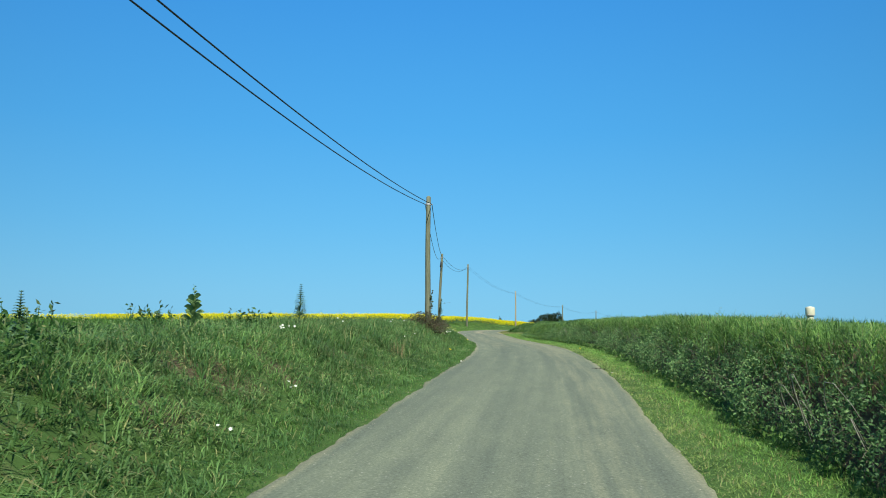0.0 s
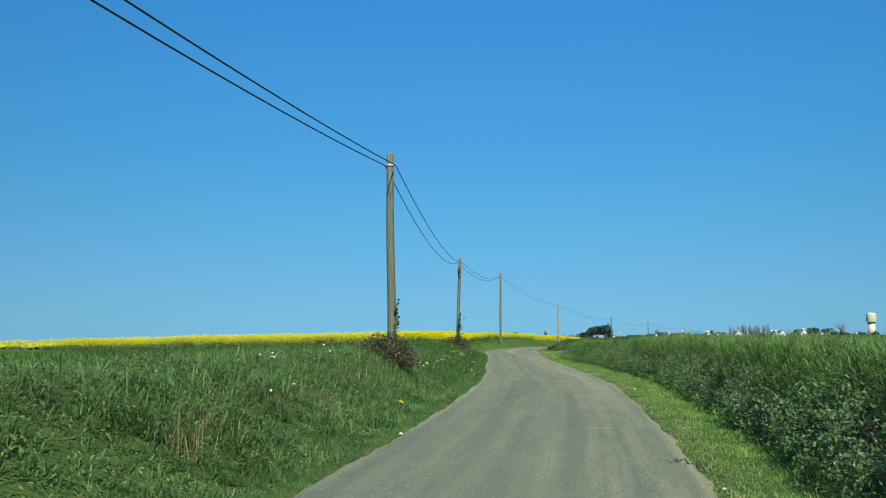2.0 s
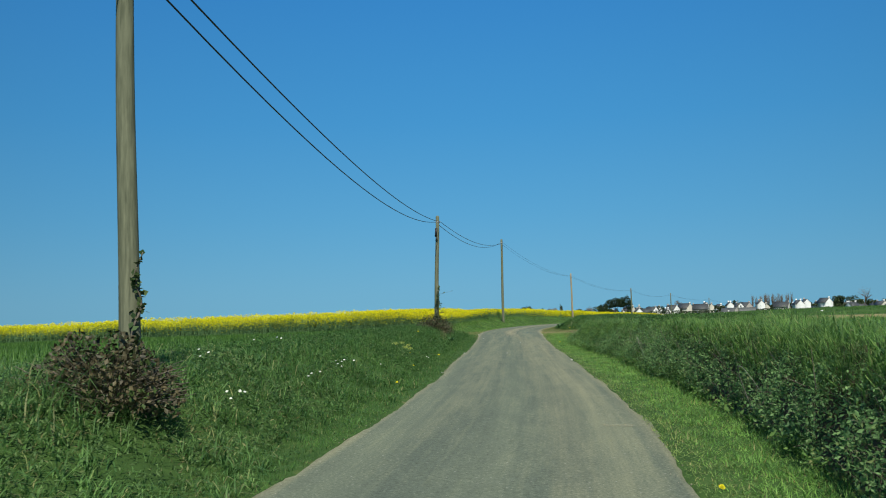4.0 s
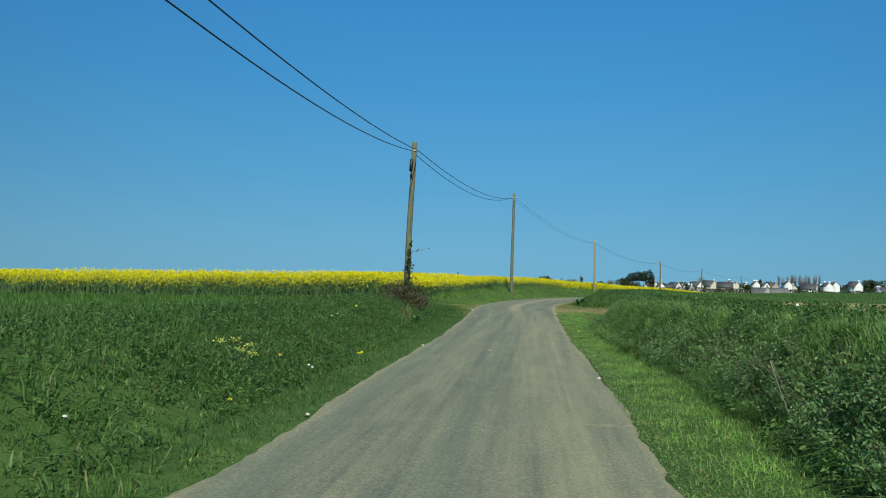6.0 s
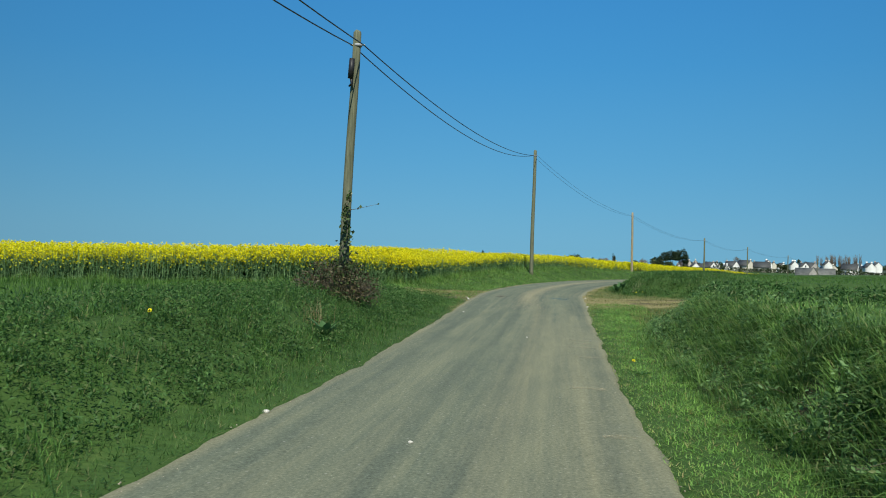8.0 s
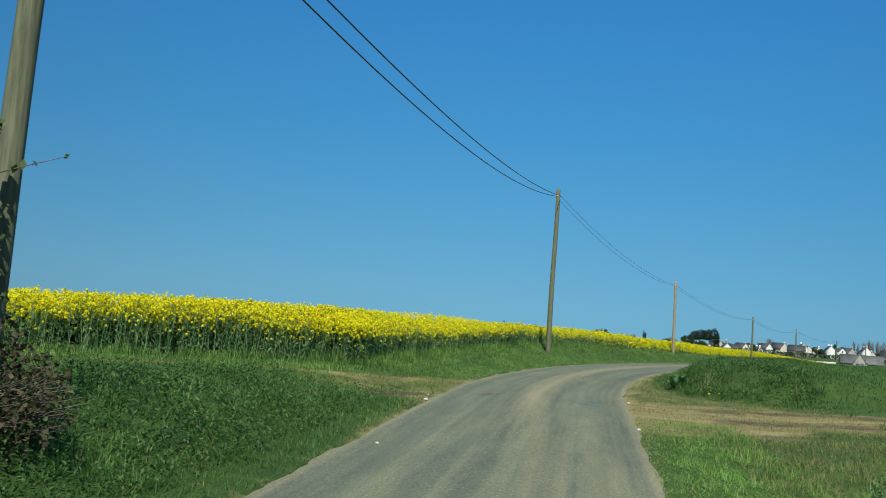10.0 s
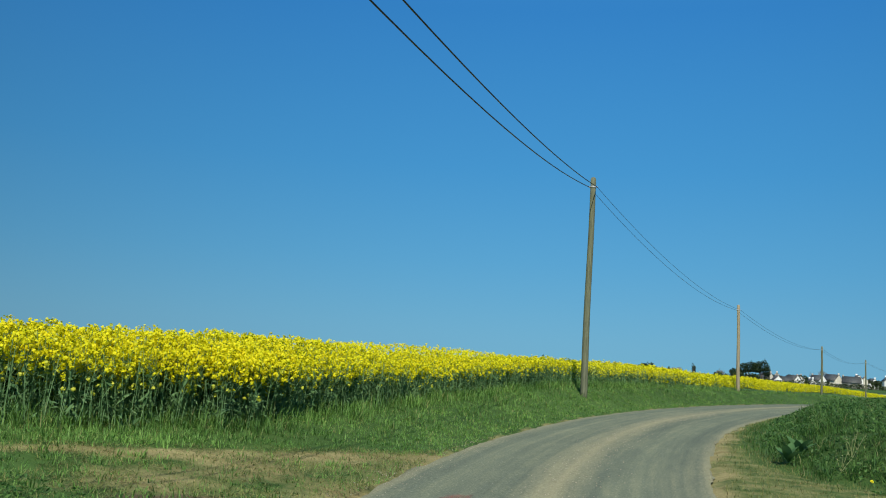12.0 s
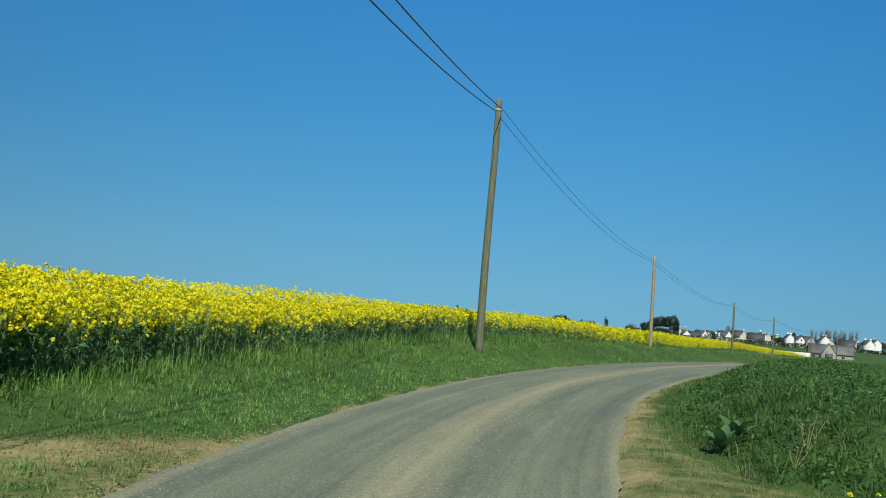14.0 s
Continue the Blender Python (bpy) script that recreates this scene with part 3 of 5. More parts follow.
rim = np.interp(RY, (0, 40, 80, 90), (0.8, 0.9, 0.95, 1.0)) * np.exp(-((np.abs(across_m) - half_width(RY) - 0.03) / np.interp(RY, (10, 60, 86, 96, 120), (0.14, 0.13, 0.22, 0.22, 0.18))) ** 2)
sandy = np.maximum(np.maximum(crown * np.interp(RY, (80, 90), (1.0, 1.5)), band), np.maximum(lanes, rim)) + np.interp(RY, (34, 50, 78, 84, 93), (0.0, 0.20, 0.20, 0.16, 0.18))
rm.attributes.new("sand", "FLOAT", "POINT").data.foreach_set("value", sandy.ravel().astype(np.float32))
tagged(new("road", rm), "narrow worn grey asphalt lane with sandy streaks and crumbling edges", "road", kind="structure")


# ---- poles and wires ----
POLES = [  # foot x, y, top x, y, top z, radius, wood
    (-4.8, 7.6, -4.8, 7.6, 5.5, 0.10, M_POLE),
    (-0.49, 43.15, -0.52, 43.15, 5.97, 0.105, M_POLE),
    (-0.20, 79.7, 0.03, 79.7, 6.32, 0.105, M_POLE),
    (2.95, 113.05, 3.0, 113.05, 7.50, 0.105, M_POLE),
    (10.80, 140.8, 10.71, 140.8, 5.33, 0.10, M_POLE_NEW),
    (21.97, 174.4, 21.97, 174.4, 3.99, 0.10, M_POLE),
    (33.74, 208.3, 33.74, 208.3, 3.45, 0.10, M_POLE),
    (48.6, 245, 48.6, 245, 2.5, 0.10, M_POLE),
    (64.0, 282, 64.0, 282, 1.9, 0.10, M_POLE),
]


def pole(fx, fy, tx, ty, top, r, wood, k):
    z0 = float(height(fx, fy))
    names = ("weathered wooden telephone pole standing in the roadside bank", "pale fresh wooden telephone pole beside the bend")
    ob = thing("telephone_pole", (fx, fy, z0), names[wood is M_POLE_NEW], "utility pole", "telephone poles along the lane")
    n = 14
    s = np.linspace(0, 1, n)
    wave = 0.018 * np.sin(s * 5 + k)
    pts = np.stack([(tx - fx) * s + wave * s * (1 - s) * 4, (ty - fy) * s, -0.4 + (top - z0 + 0.4) * s], 1)
    rad = r * (1.12 - 0.30 * s)
    rad[-1] *= 0.55
    pts[-2, 2] = pts[-1, 2] - 0.05
    shaft = part("shaft", tube(pts, rad, 12), wood, ob, smooth=True)
    t = pts[-1]
    part("clamp_band", tube([t + np.array([0, 0, -0.36]), t + np.array([0, 0, -0.30])], r * 0.92, 12), M_METAL, ob, "galvanised steel band")
    part("cable_hook", [(*tube([t + np.array([-0.16, 0, -0.32]), t + np.array([0.16, 0, -0.32])], 0.018, 6), 0)], M_METAL, ob, "small steel hook bar")
    return ob, t + np.array([fx, fy, z0])


tips = []
for k, row in enumerate(POLES):
    ob, tip = pole(*row, k)
    tips.append(tip)
    if k == 2:
        mid = Vector((0.19, 0, row[4] - ob.location.z - 0.9))
        part("cable_box", tube([np.array(mid) + np.array([0.10, -0.06, 0.25]) - np.array([0.14, 0.1, 0]), np.array(mid) + np.array([0.07, -0.06, -0.18]) - np.array([0.14, 0.1, 0])], [0.06, 0.06], 10), M_BLACK, ob, "black cable joint box")
        part("down_cable", tube([np.array(mid) + np.array([-0.06, -0.16, -0.15]), np.array(mid) + np.array([-0.03, -0.17, -0.3]), np.array(mid) + np.array([-0.10, -0.16, -0.36])], [0.03, 0.035, 0.02], 6), M_BLACK, ob, "looped black cable tail")


def cable(a, b, sag, off, r=0.013):
    s = np.linspace(0, 1, 25)
    d = (b - a)[:2]
    side = np.array([-d[1], d[0], 0]) / np.linalg.norm(d)
    a2, b2 = a + np.array([0, 0, -0.32]) + side * off, b + np.array([0, 0, -0.32]) + side * off
    pts = a2 + (b2 - a2) * s[:, None] - np.array([0, 0, 1.0]) * (4 * sag * s * (1 - s))[:, None]
    v, t = tube(pts, r, 6)
    ob = new("overhead_cable", tri_mesh("overhead_cable", v, t, [M_BLACK], smooth=True))
    tagged(ob, "thin black telephone cable sagging between wooden poles", "cable", "overhead cables")


SAGS = [(0.44, 0.50), (0.60, 0.84), (0.62, 0.78), (0.6, 0.66), (0.6, 0.65), (0.6, 0.65), (0.5, 0.5), (0.5, 0.5)]
for k in range(len(tips) - 1):
    cable(tips[k], tips[k + 1], SAGS[k][0], -0.13, 0.013 if k < 3 else 0.007)
    cable(tips[k], tips[k + 1], SAGS[k][1], 0.13, 0.013 if k < 3 else 0.007)


# ---- grass, banks and hedge ----
def scatter(x0, x1, y0, y1, per_m2, keep=None, rng=RNG):
    n = int((x1 - x0) * (y1 - y0) * per_m2)
    x, y = rng.uniform(x0, x1, n), rng.uniform(y0, y1, n)
    if keep is not None:
        k = keep(x, y)
        x, y = x[k], y[k]
    return x, y


def beside(side, u0, u1, y0, y1, per_m2, rng=RNG, soft=0.0):
    """Points at a distance u from the lane's edge, on one side of it."""
    n = int((u1 - u0) * (y1 - y0) * per_m2)
    u, y = rng.uniform(u0, u1, n), rng.uniform(y0, y1, n)
    d = side * (half_width(y) + u)
    nr = np.sqrt(1 + np.interp(y, YS, SLOPE) ** 2)
    x = cx(y) + d / nr
    return x, y - d * np.interp(y, YS, SLOPE) / nr, u


def on_ground(x, y, dz=0.0):
    return np.stack([x, y, height(x, y) + dz], 1)


def thinned(x, y, u, power=1.0):
    k = RNG.uniform(size=len(x)) > soil_mask(x, y) * power
    return x[k], y[k], u[k]


def patchy(x, y, s=0.5, seed=0.0):
    return 0.5 + 0.5 * np.sin(x * s * 2.1 + seed + np.sin(y * s * 1.3)) * np.sin(y * s * 1.7 + seed * 2 + np.sin(x * s * 0.9))


# left bank: bent grass, broad-leaved weeds and some dead litter
x, y, u = thinned(*beside(-1, 0.2, 4.3, 7, 90, 44), 1.3)
k = RNG.uniform(size=len(x)) > np.interp(y, (40, 56, 66, 90), (0, 0.22, 0.55, 0.55)) + 0.35 * (patchy(x, y, 0.8, 5.0) > 0.72)
x, y, u, size = tufted(x[k], y[k], u[k], 8, 0.07, RNG)
tall = size * np.interp(u, (0.2, 0.7, 1.5, 3.2, 4.2), (0.10, 0.17, 0.23, 0.24, 0.18)) * (0.55 + 0.9 * patchy(x, y, 1.3)) * np.interp(y, (60, 84, 90), (1, 0.95, 0.9))
near = y + RNG.normal(0, 6, len(y)) < 46
g1 = blades(on_ground(x[~near], y[~near], -0.02), tall[~near], 0.009, 1.5, RNG)
g1n = blades(on_ground(x[near], y[near], -0.02), 1.12 * tall[near], 0.014, 1.75, RNG)
# broad leaves in clumps of their own
def leaf_clumps(y0, y1, per_m2, many, spread, size, ratio, lift, rng):
    x, y, u = thinned(*beside(-1, 0.6, 3.6, y0, y1, per_m2))
    k = patchy(x, y, 0.7, 2.0) + rng.uniform(0, 0.5, len(x)) > 0.45
    x, y, u, big = tufted(x[k], y[k], u[k], many, spread, rng)
    up = np.repeat(rng.uniform(0.5, 1.5, len(x) // many), many) * rng.uniform(0.02, lift, len(x))
    return leaves(on_ground(x, y) + np.stack([0 * x, 0 * x, up], 1), size, rng, 0.55, ratio)


w1 = leaf_clumps(44, 88, 30, 12, 0.13, 0.058, 0.36, 0.22, RNG)
w1n = leaf_clumps(7, 48, 30, 11, 0.11, 0.055, 0.30, 0.20, RNG)
w2 = leaf_clumps(56, 90, 36, 14, 0.14, 0.047, 0.42, 0.20, RNG)
x, y, u = thinned(*beside(-1, 0.8, 3.3, 8, 46, 160))
k = patchy(x, y, 0.9, 4.0) > 0.66
d1 = leaves(on_ground(x[k], y[k]) + np.stack([0 * x[k], 0 * x[k], RNG.uniform(0.01, 0.10, k.sum())], 1), 0.055, RNG, 0.3, 0.22)
x, y, u = thinned(*beside(-1, -0.14, 0.8, 8, 90, 760), 0.35)
e1 = blades(on_ground(x, y), np.interp(u, (-0.1, 0.1, 0.8), (0.04, 0.06, 0.11)), 0.008, 1.3, RNG, 1)
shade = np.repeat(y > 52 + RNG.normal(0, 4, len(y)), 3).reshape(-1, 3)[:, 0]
x, y, u = thinned(*beside(-1, 0.4, 3.9, 8, 88, 150))
b1 = blades(on_ground(x, y, -0.01), np.interp(u, (0.4, 1.5, 3.9), (0.08, 0.12, 0.12)), 0.013, 1.6, RNG, 1)
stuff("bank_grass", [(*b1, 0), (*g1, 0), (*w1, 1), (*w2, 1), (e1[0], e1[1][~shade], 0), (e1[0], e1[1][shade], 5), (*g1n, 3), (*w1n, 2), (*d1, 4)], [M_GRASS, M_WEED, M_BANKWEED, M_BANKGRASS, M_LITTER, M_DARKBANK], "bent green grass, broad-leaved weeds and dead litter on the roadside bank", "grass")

# pasture above the bank
x, y = scatter(-26, 0, 2, 92, 48, lambda x, y: (-across(x, y) - half_width(y) > 3.6) & ~inside_crop(x, y, -0.6))
k = RNG.uniform(size=len(x)) > 1.2 * soil_mask(x, y)
x, y = x[k], y[k]
p1 = blades(on_ground(x, y), 0.17, 0.02, 0.6, RNG, 1)
stuff("pasture_grass", [(*p1, 0)], [M_FIELD], "even short green pasture above the bank", "grass")

# verge along the crop, past the field track
x, y, u = thinned(*beside(-1, 0.0, 4.6, 88, 172, 33), 1.05)
k = RNG.uniform(size=len(x)) > np.interp(y, (112, 135), (0.1, 0.75))
x, y, u = x[k], y[k], u[k]
x, y, u, size = tufted(x, y, u, 10, 0.08, RNG)
k = ~inside_crop(x, y, 0.25)
x, y, u, size = x[k], y[k], u[k], size[k]
g2 = blades(on_ground(x, y, -0.01), size * np.interp(u, (0, 0.8, 2.5, 4.5), (0.05, 0.09, 0.15, 0.22)) * (0.6 + 0.8 * patchy(x, y, 1.2, 9)) * np.interp(y, (96, 106), (0.75, 1.1)) * np.where(inside_crop(x, y, -0.7), 1.7, 1.0), 0.010, 1.1, RNG)
x, y, u = thinned(*beside(-1, 0.0, 4.2, 86, 135, 260), 0.9)
k = ~inside_crop(x, y, 0.4)
b2 = blades(on_ground(x, y, -0.01)[k], 0.09, 0.014, 1.4, RNG, 1)
stuff("field_edge_grass", [(*g2, 0), (*b2, 0)], [M_EDGE], "soft green grass between the lane and the rape", "grass")
x, y = scatter(-24, -0.5, 84, 99, 200, lambda x, y: (~inside_crop(x, y, 0.3)) & (y > crop_front(np.minimum(x, -1.2)) - 3.0) & (-across(x, y) - half_width(y) > 2.5))
k = RNG.uniform(size=len(x)) > 1.3 * soil_mask(x, y)
x, y = x[k], y[k]
g3 = blades(on_ground(x, y), 0.10, 0.011, 1.3, RNG)
stuff("track_grass", [(*g3, 0)], [M_EDGE], "sparse grass along the sandy field track", "grass")

x, y = scatter(-14, 1.6, 85, 98.5, 900, lambda x, y: (soil_mask(x, y) > 0.25) & (across(x, y) < -half_width(y) - 0.05))
k = patchy(x, y, 1.6, 3.0) + RNG.uniform(0, 0.7, len(x)) > 0.58 + 0.9 * np.exp(-(((x - 0.62) / 0.75) ** 2 + ((y - 91.05 - 0.75 * (x - 0.62)) / 0.5) ** 2))
t1 = blades(on_ground(x[k], y[k]), 0.055, 0.010, 1.7, RNG, 1)
x, y = scatter(5, 13, 84, 93.5, 420, lambda x, y: (soil_mask(x, y) > 0.25) & (across(x, y) > half_width(y) + 0.05))
k = patchy(x, y, 1.6, 1.0) + RNG.uniform(0, 0.7, len(x)) > 0.82
t2 = blades(on_ground(x[k], y[k]), 0.05, 0.010, 1.7, RNG, 1)
stuff("worn_track_grass", [(*t1, 0), (*t2, 1)], [M_WORN, M_WORN], "thin trampled grass on the bare field entrance", "grass")

# right verge, short and bright
x, y, u = thinned(*beside(1, -0.12, 1.75, 5, 90, 950), 0.5)
v1 = blades(on_ground(x, y), np.interp(u, (0, 0.3, 1.1), (0.035, 0.055, 0.085)) * (0.45 + 1.1 * patchy(x, y, 2.2, 4)), 0.010, 1.6, RNG, 1)
worn = u + RNG.normal(0, 0.2, len(u)) < np.interp(y, (10, 40, 60), (0.55, 0.35, 0.1))
v2 = (v1[0].reshape(-1, 9)[worn].reshape(-1, 3), np.arange(3 * worn.sum()).reshape(-1, 3))
v1 = (v1[0].reshape(-1, 9)[~worn].reshape(-1, 3), np.arange(3 * (~worn).sum()).reshape(-1, 3))
stuff("verge_grass", [(*v1, 0), (*v2, 1)], [M_VERGE, M_VERGE_DRY], "bright short grass strip between lane and hedge", "grass")

# hedge on the right bank: leaf sprigs in clumps over dark gaps, bare canes, long grass on top
n = 15000
y = RNG.uniform(6, 85.5, n)
s = RNG.uniform(0, 1, n) ** 0.9
clump = patchy(y * 1.7, s * 3, 1.0, 1.0) * 0.6 + patchy(y * 4.1, s * 7, 1.0, 3.0) * 0.55
foot = bank_foot(y) - 0.05 + 0.12 * np.sin(y * 0.9) * np.sin(y * 0.37)
reach = np.interp(s, (0, 0.3, 0.75, 1), (-0.02, 0.24, 0.12, -0.25)) + 0.30 * (clump - 0.5)
u = foot + 0.06 + np.interp(y, (54, 75), (0.55, 1.1)) * s - reach + RNG.normal(0, 0.05, n)
top_r = np.interp(y, (0, 17.7, 26.9, 36.6, 60, 75, 84, 87), (1.28, 1.28, 1.22, 1.15, 1.06, 0.9, 0.6, 0.3))
at = np.stack([cx(y) + half_width(y) + u, y, road_z(y) + 0.05 + s * top_r + RNG.normal(0, 0.05, n)], 1)
k = clump + RNG.uniform(0, 0.30, n) > 0.46 + 0.9 * np.clip((y - 61) / 13, 0, 1) + 0.35 * np.clip((s - 0.62) / 0.3, 0, 1)
at = at[k]
aim = RNG.normal(size=at.shape) + np.array([-0.7, -0.3, 0.5])
aim /= np.linalg.norm(aim, axis=1)[:, None]
sprig = at[:, None] + aim[:, None] * np.linspace(-0.10, 0.15, 9)[None, :, None] + RNG.normal(0, 0.020, (len(at), 9, 3))
hv = leaves(sprig.reshape(-1, 3), 0.050, RNG, 0.35, 0.46)
hw_ = rods((at - aim * 0.12)[::4], (at + aim * 0.14)[::4], 0.003, 0.0015)
# broad leaves along the foot
m = 6000
y = RNG.uniform(6, 60, m)
u = bank_foot(y) - 0.18 + RNG.uniform(-0.14, 0.10, m)
k = patchy(y, y * 0.3, 2.2, 2.0) > 0.55
hf = leaves(np.stack([cx(y) + half_width(y) + u, y, road_z(y) + 0.04 + RNG.uniform(0, 0.20, m)], 1)[k], 0.075, RNG, 0.4, 0.42)
m = 420
y = RNG.uniform(6, 64, m)
base = np.stack([cx(y) + half_width(y) + bank_foot(y) + RNG.uniform(-0.02, 0.3, m), y, road_z(y) + RNG.uniform(0, 0.8, m)], 1)
tipv = base + np.stack([RNG.normal(-0.08, 0.12, m), RNG.normal(0, 0.3, m), RNG.uniform(0.1, 0.45, m)], 1)
hs_ = rods(base, tipv, 0.005, 0.002)
canes = []
for yy in list(RNG.uniform(13, 19, 7)) + list(RNG.uniform(40, 62, 2)):
    s = np.linspace(0, 1, 7)
    bx, bz, ly, up = cx(yy) + half_width(yy) + bank_foot(yy) + 0.02, road_z(yy), RNG.normal(0, 0.5), RNG.uniform(0.5, 0.95)
    canes.append((*tube(np.stack([bx - 0.30 * np.sin(s * 2.9), yy + ly * s ** 1.6, bz + up * np.sin(s * 2.7)], 1), np.linspace(0.007, 0.003, 7), 4), 5))
# grass over the top of the bank
x, y, u = beside(1, 1.15, 5.2, 6, 88, 36)
k = (u > bank_foot(y) + 0.25) & (u < bank_foot(y) + 2.3)
x, y, u, size = tufted(x[k], y[k], u[k], 10, 0.09, RNG)
g4 = blades(on_ground(x, y, -0.02), (0.6 + 0.4 * size) * (np.interp(u - bank_foot(y), (0.2, 0.6, 2.3), (0.16, 0.20, 0.17)) + np.interp(y, (30, 38, 50, 58), (0, 0.07, 0.07, 0))) * (0.6 + 0.7 * patchy(x, y, 0.8, 4)), 0.009, 1.9, RNG)
# and hanging down the upper part of the hedge's face
hy = RNG.uniform(6, 84, 42000)
hq = RNG.uniform(0.50, 1.05, len(hy))
hx = cx(hy) + half_width(hy) + bank_foot(hy) - 0.10 + np.interp(hy, (54, 60, 75, 84), (0.50, 0.65, 0.95, 1.30)) * hq + RNG.normal(0, 0.05, len(hy))
steep = road_z(hy) + 0.04 + np.interp(hy, (0, 18, 37, 60), (1.26, 1.26, 1.16, 1.06)) * hq
hp = np.stack([hx, hy, np.where(hy < 56, steep, height(hx, hy) + 0.02)], 1)
kk = 0.55 * patchy(hy, hq * 3, 0.9, 6.0) + 1.15 * hq + np.interp(hy, (56, 72), (0, 0.12)) + RNG.normal(0, 0.08, len(hy)) > 1.02
g4d = blades(hp[kk], np.interp(hy[kk], (60, 74, 84), (0.18, 0.22, 0.14)), 0.011, 1.6, RNG, 2, -0.15)
xb, yb, ub = beside(1, 0.75, 5.5, 48, 91, 430)
kb = (RNG.uniform(size=len(xb)) < np.clip((yb - 50) / 16, 0.05, 1)) & (ub > bank_foot(yb) - 0.2) & (ub < bank_foot(yb) + 1.5)
g4b = blades(on_ground(xb, yb, -0.02)[kb], 0.17 * (0.5 + 1.0 * patchy(xb, yb, 1.3, 2))[kb], 0.013, 1.3, RNG, 2, -0.1)
# long pale blades arching out of the face where the hedge thins out
fy = RNG.uniform(50, 82, 17000)
fq = RNG.uniform(0.0, 0.75, len(fy))
fx = cx(fy) + half_width(fy) + bank_foot(fy) - 0.06 + np.interp(fy, (50, 60, 75), (0.3, 0.6, 1.1)) * fq
fk = (patchy(fy, fq * 2.0, 2.1, 3.0) > 0.35) & (RNG.uniform(size=len(fy)) < np.interp(fy, (50, 58), (0.2, 1)))
g4e = blades(on_ground(fx[fk], fy[fk], 0.04), (np.interp(fy, (50, 72, 82), (0.34, 0.30, 0.14)) * (0.5 + 0.8 * patchy(fx, fy, 1.9, 1.0)))[fk], 0.012, 1.5, RNG, 2, -0.35)
# weeds with dark leaves among the grass on top
lx, ly, lu = beside(1, 1.0, 4.4, 56, 88, 95)
lk = (lu > bank_foot(ly) + 0.2) & (patchy(lx, ly, 1.1, 8.0) > 0.6)
lx, ly, lu, lsz = tufted(lx[lk], ly[lk], lu[lk], 6, 0.10, RNG)
hl = leaves(on_ground(lx, ly) + np.stack([0 * lx, 0 * lx, RNG.uniform(0.05, 0.26, len(lx))], 1), 0.075, RNG, 0.4, 0.34)
xc, yc, uc = beside(1, 0.05, 5.0, 77, 132, 640)
kc = (uc < bank_foot(yc) + 0.1) & ((uc > 1.1) | (yc > 88)) & (RNG.uniform(size=len(xc)) > 0.95 * soil_mask(xc, yc))
g4c = blades(on_ground(xc, yc)[kc], np.where(yc > 88, 0.065, 0.09)[kc], 0.009, 1.2, RNG, 1)
qy = RNG.uniform(59, 84, 3600)
qs = RNG.uniform(0, 1, len(qy)) ** 1.2
qx = cx(qy) + half_width(qy) + bank_foot(qy) - 0.04 + np.interp(qy, (59, 66, 75, 84), (0.6, 0.85, 1.1, 1.5)) * qs
qk = patchy(qy * 1.9, qs * 4, 1.0, 2.0) + RNG.normal(0, 0.10, len(qy)) > 0.36 + 0.25 * qs
qp = on_ground(qx[qk], qy[qk]) + np.stack([0 * qx[qk], 0 * qx[qk], RNG.uniform(0.02, 0.24, qk.sum())], 1)
qp = (qp[:, None] + RNG.normal(0, 0.055, (len(qp), 8, 3))).reshape(-1, 3)
hq2 = leaves(qp, 0.058, RNG, 0.3, 0.40)
ry_ = RNG.uniform(66, 80, 900)
rx_ = cx(ry_) + half_width(ry_) + bank_foot(ry_) + RNG.uniform(-0.05, 0.35, len(ry_))
rk = patchy(ry_, rx_, 1.2, 6.0) > 0.45
hr_ = blades(on_ground(rx_[rk], ry_[rk]), 0.17, 0.006, 1.3, RNG, 2, -0.2)
stuff("hedgerow", [(*hv, 0), (*hw_, 1), (*hf, 4), (*hs_, 1), (*g4, 4), (*g4b, 4), (*g4c, 3), (*g4d, 4), (*g4e, 4), (*hl, 6), (*hq2, 0), (*hr_, 7)] + canes, [M_HEDGE, M_TWIG, M_GRASS, M_WORN, M_LUSH, M_CANE, M_WEED, M_STRAW], "dark trimmed hedge on a bank with long grass on top", "hedge")

# field behind the hedge
x, y = scatter(5, 34, 10, 125, 32, lambda x, y: (across(x, y) - half_width(y) > bank_foot(y) + 2.0))
k = RNG.uniform(size=len(x)) > 1.3 * soil_mask(x, y)
x, y = x[k], y[k]
f1 = blades(on_ground(x, y), 0.12, 0.024, 1.2, RNG, 1)
stuff("meadow_grass", [(*f1, 0)], [M_FIELD], "green meadow grass behind the roadside hedge", "grass")

# second bank, past the gate: grass and dark weeds
x, y, u = thinned(*beside(1, 0.1, 4.6, 90, 128, 25), 1.1)
x, y, u, size = tufted(x, y, u, 11, 0.08, RNG)
h = size * np.interp(u, (0.1, 0.6, 1.4, 4), (0.08, 0.14, 0.22, 0.20)) * (0.40 + 1.1 * patchy(x, y, 1.0, 7))
k = u > bank_foot(y) - 0.15 + 0.3 * np.sin(2.3 * y) * np.sin(0.9 * y + 1)
pick = patchy(x, y, 0.7, 1.5) + RNG.normal(0, 0.15, len(x)) > 0.55
g5 = blades(on_ground(x, y, -0.02)[k & ~pick], h[k & ~pick], 0.011, 1.15, RNG)
g6 = blades(on_ground(x, y, -0.02)[k & pick], h[k & pick], 0.011, 1.15, RNG)
x, y, u = thinned(*beside(1, 0.9, 4.4, 91, 125, 190), 1.3)
k = (patchy(x, y, 0.8, 5.0) > 0.3) & (u > bank_foot(y))
x, y = x[k], y[k]
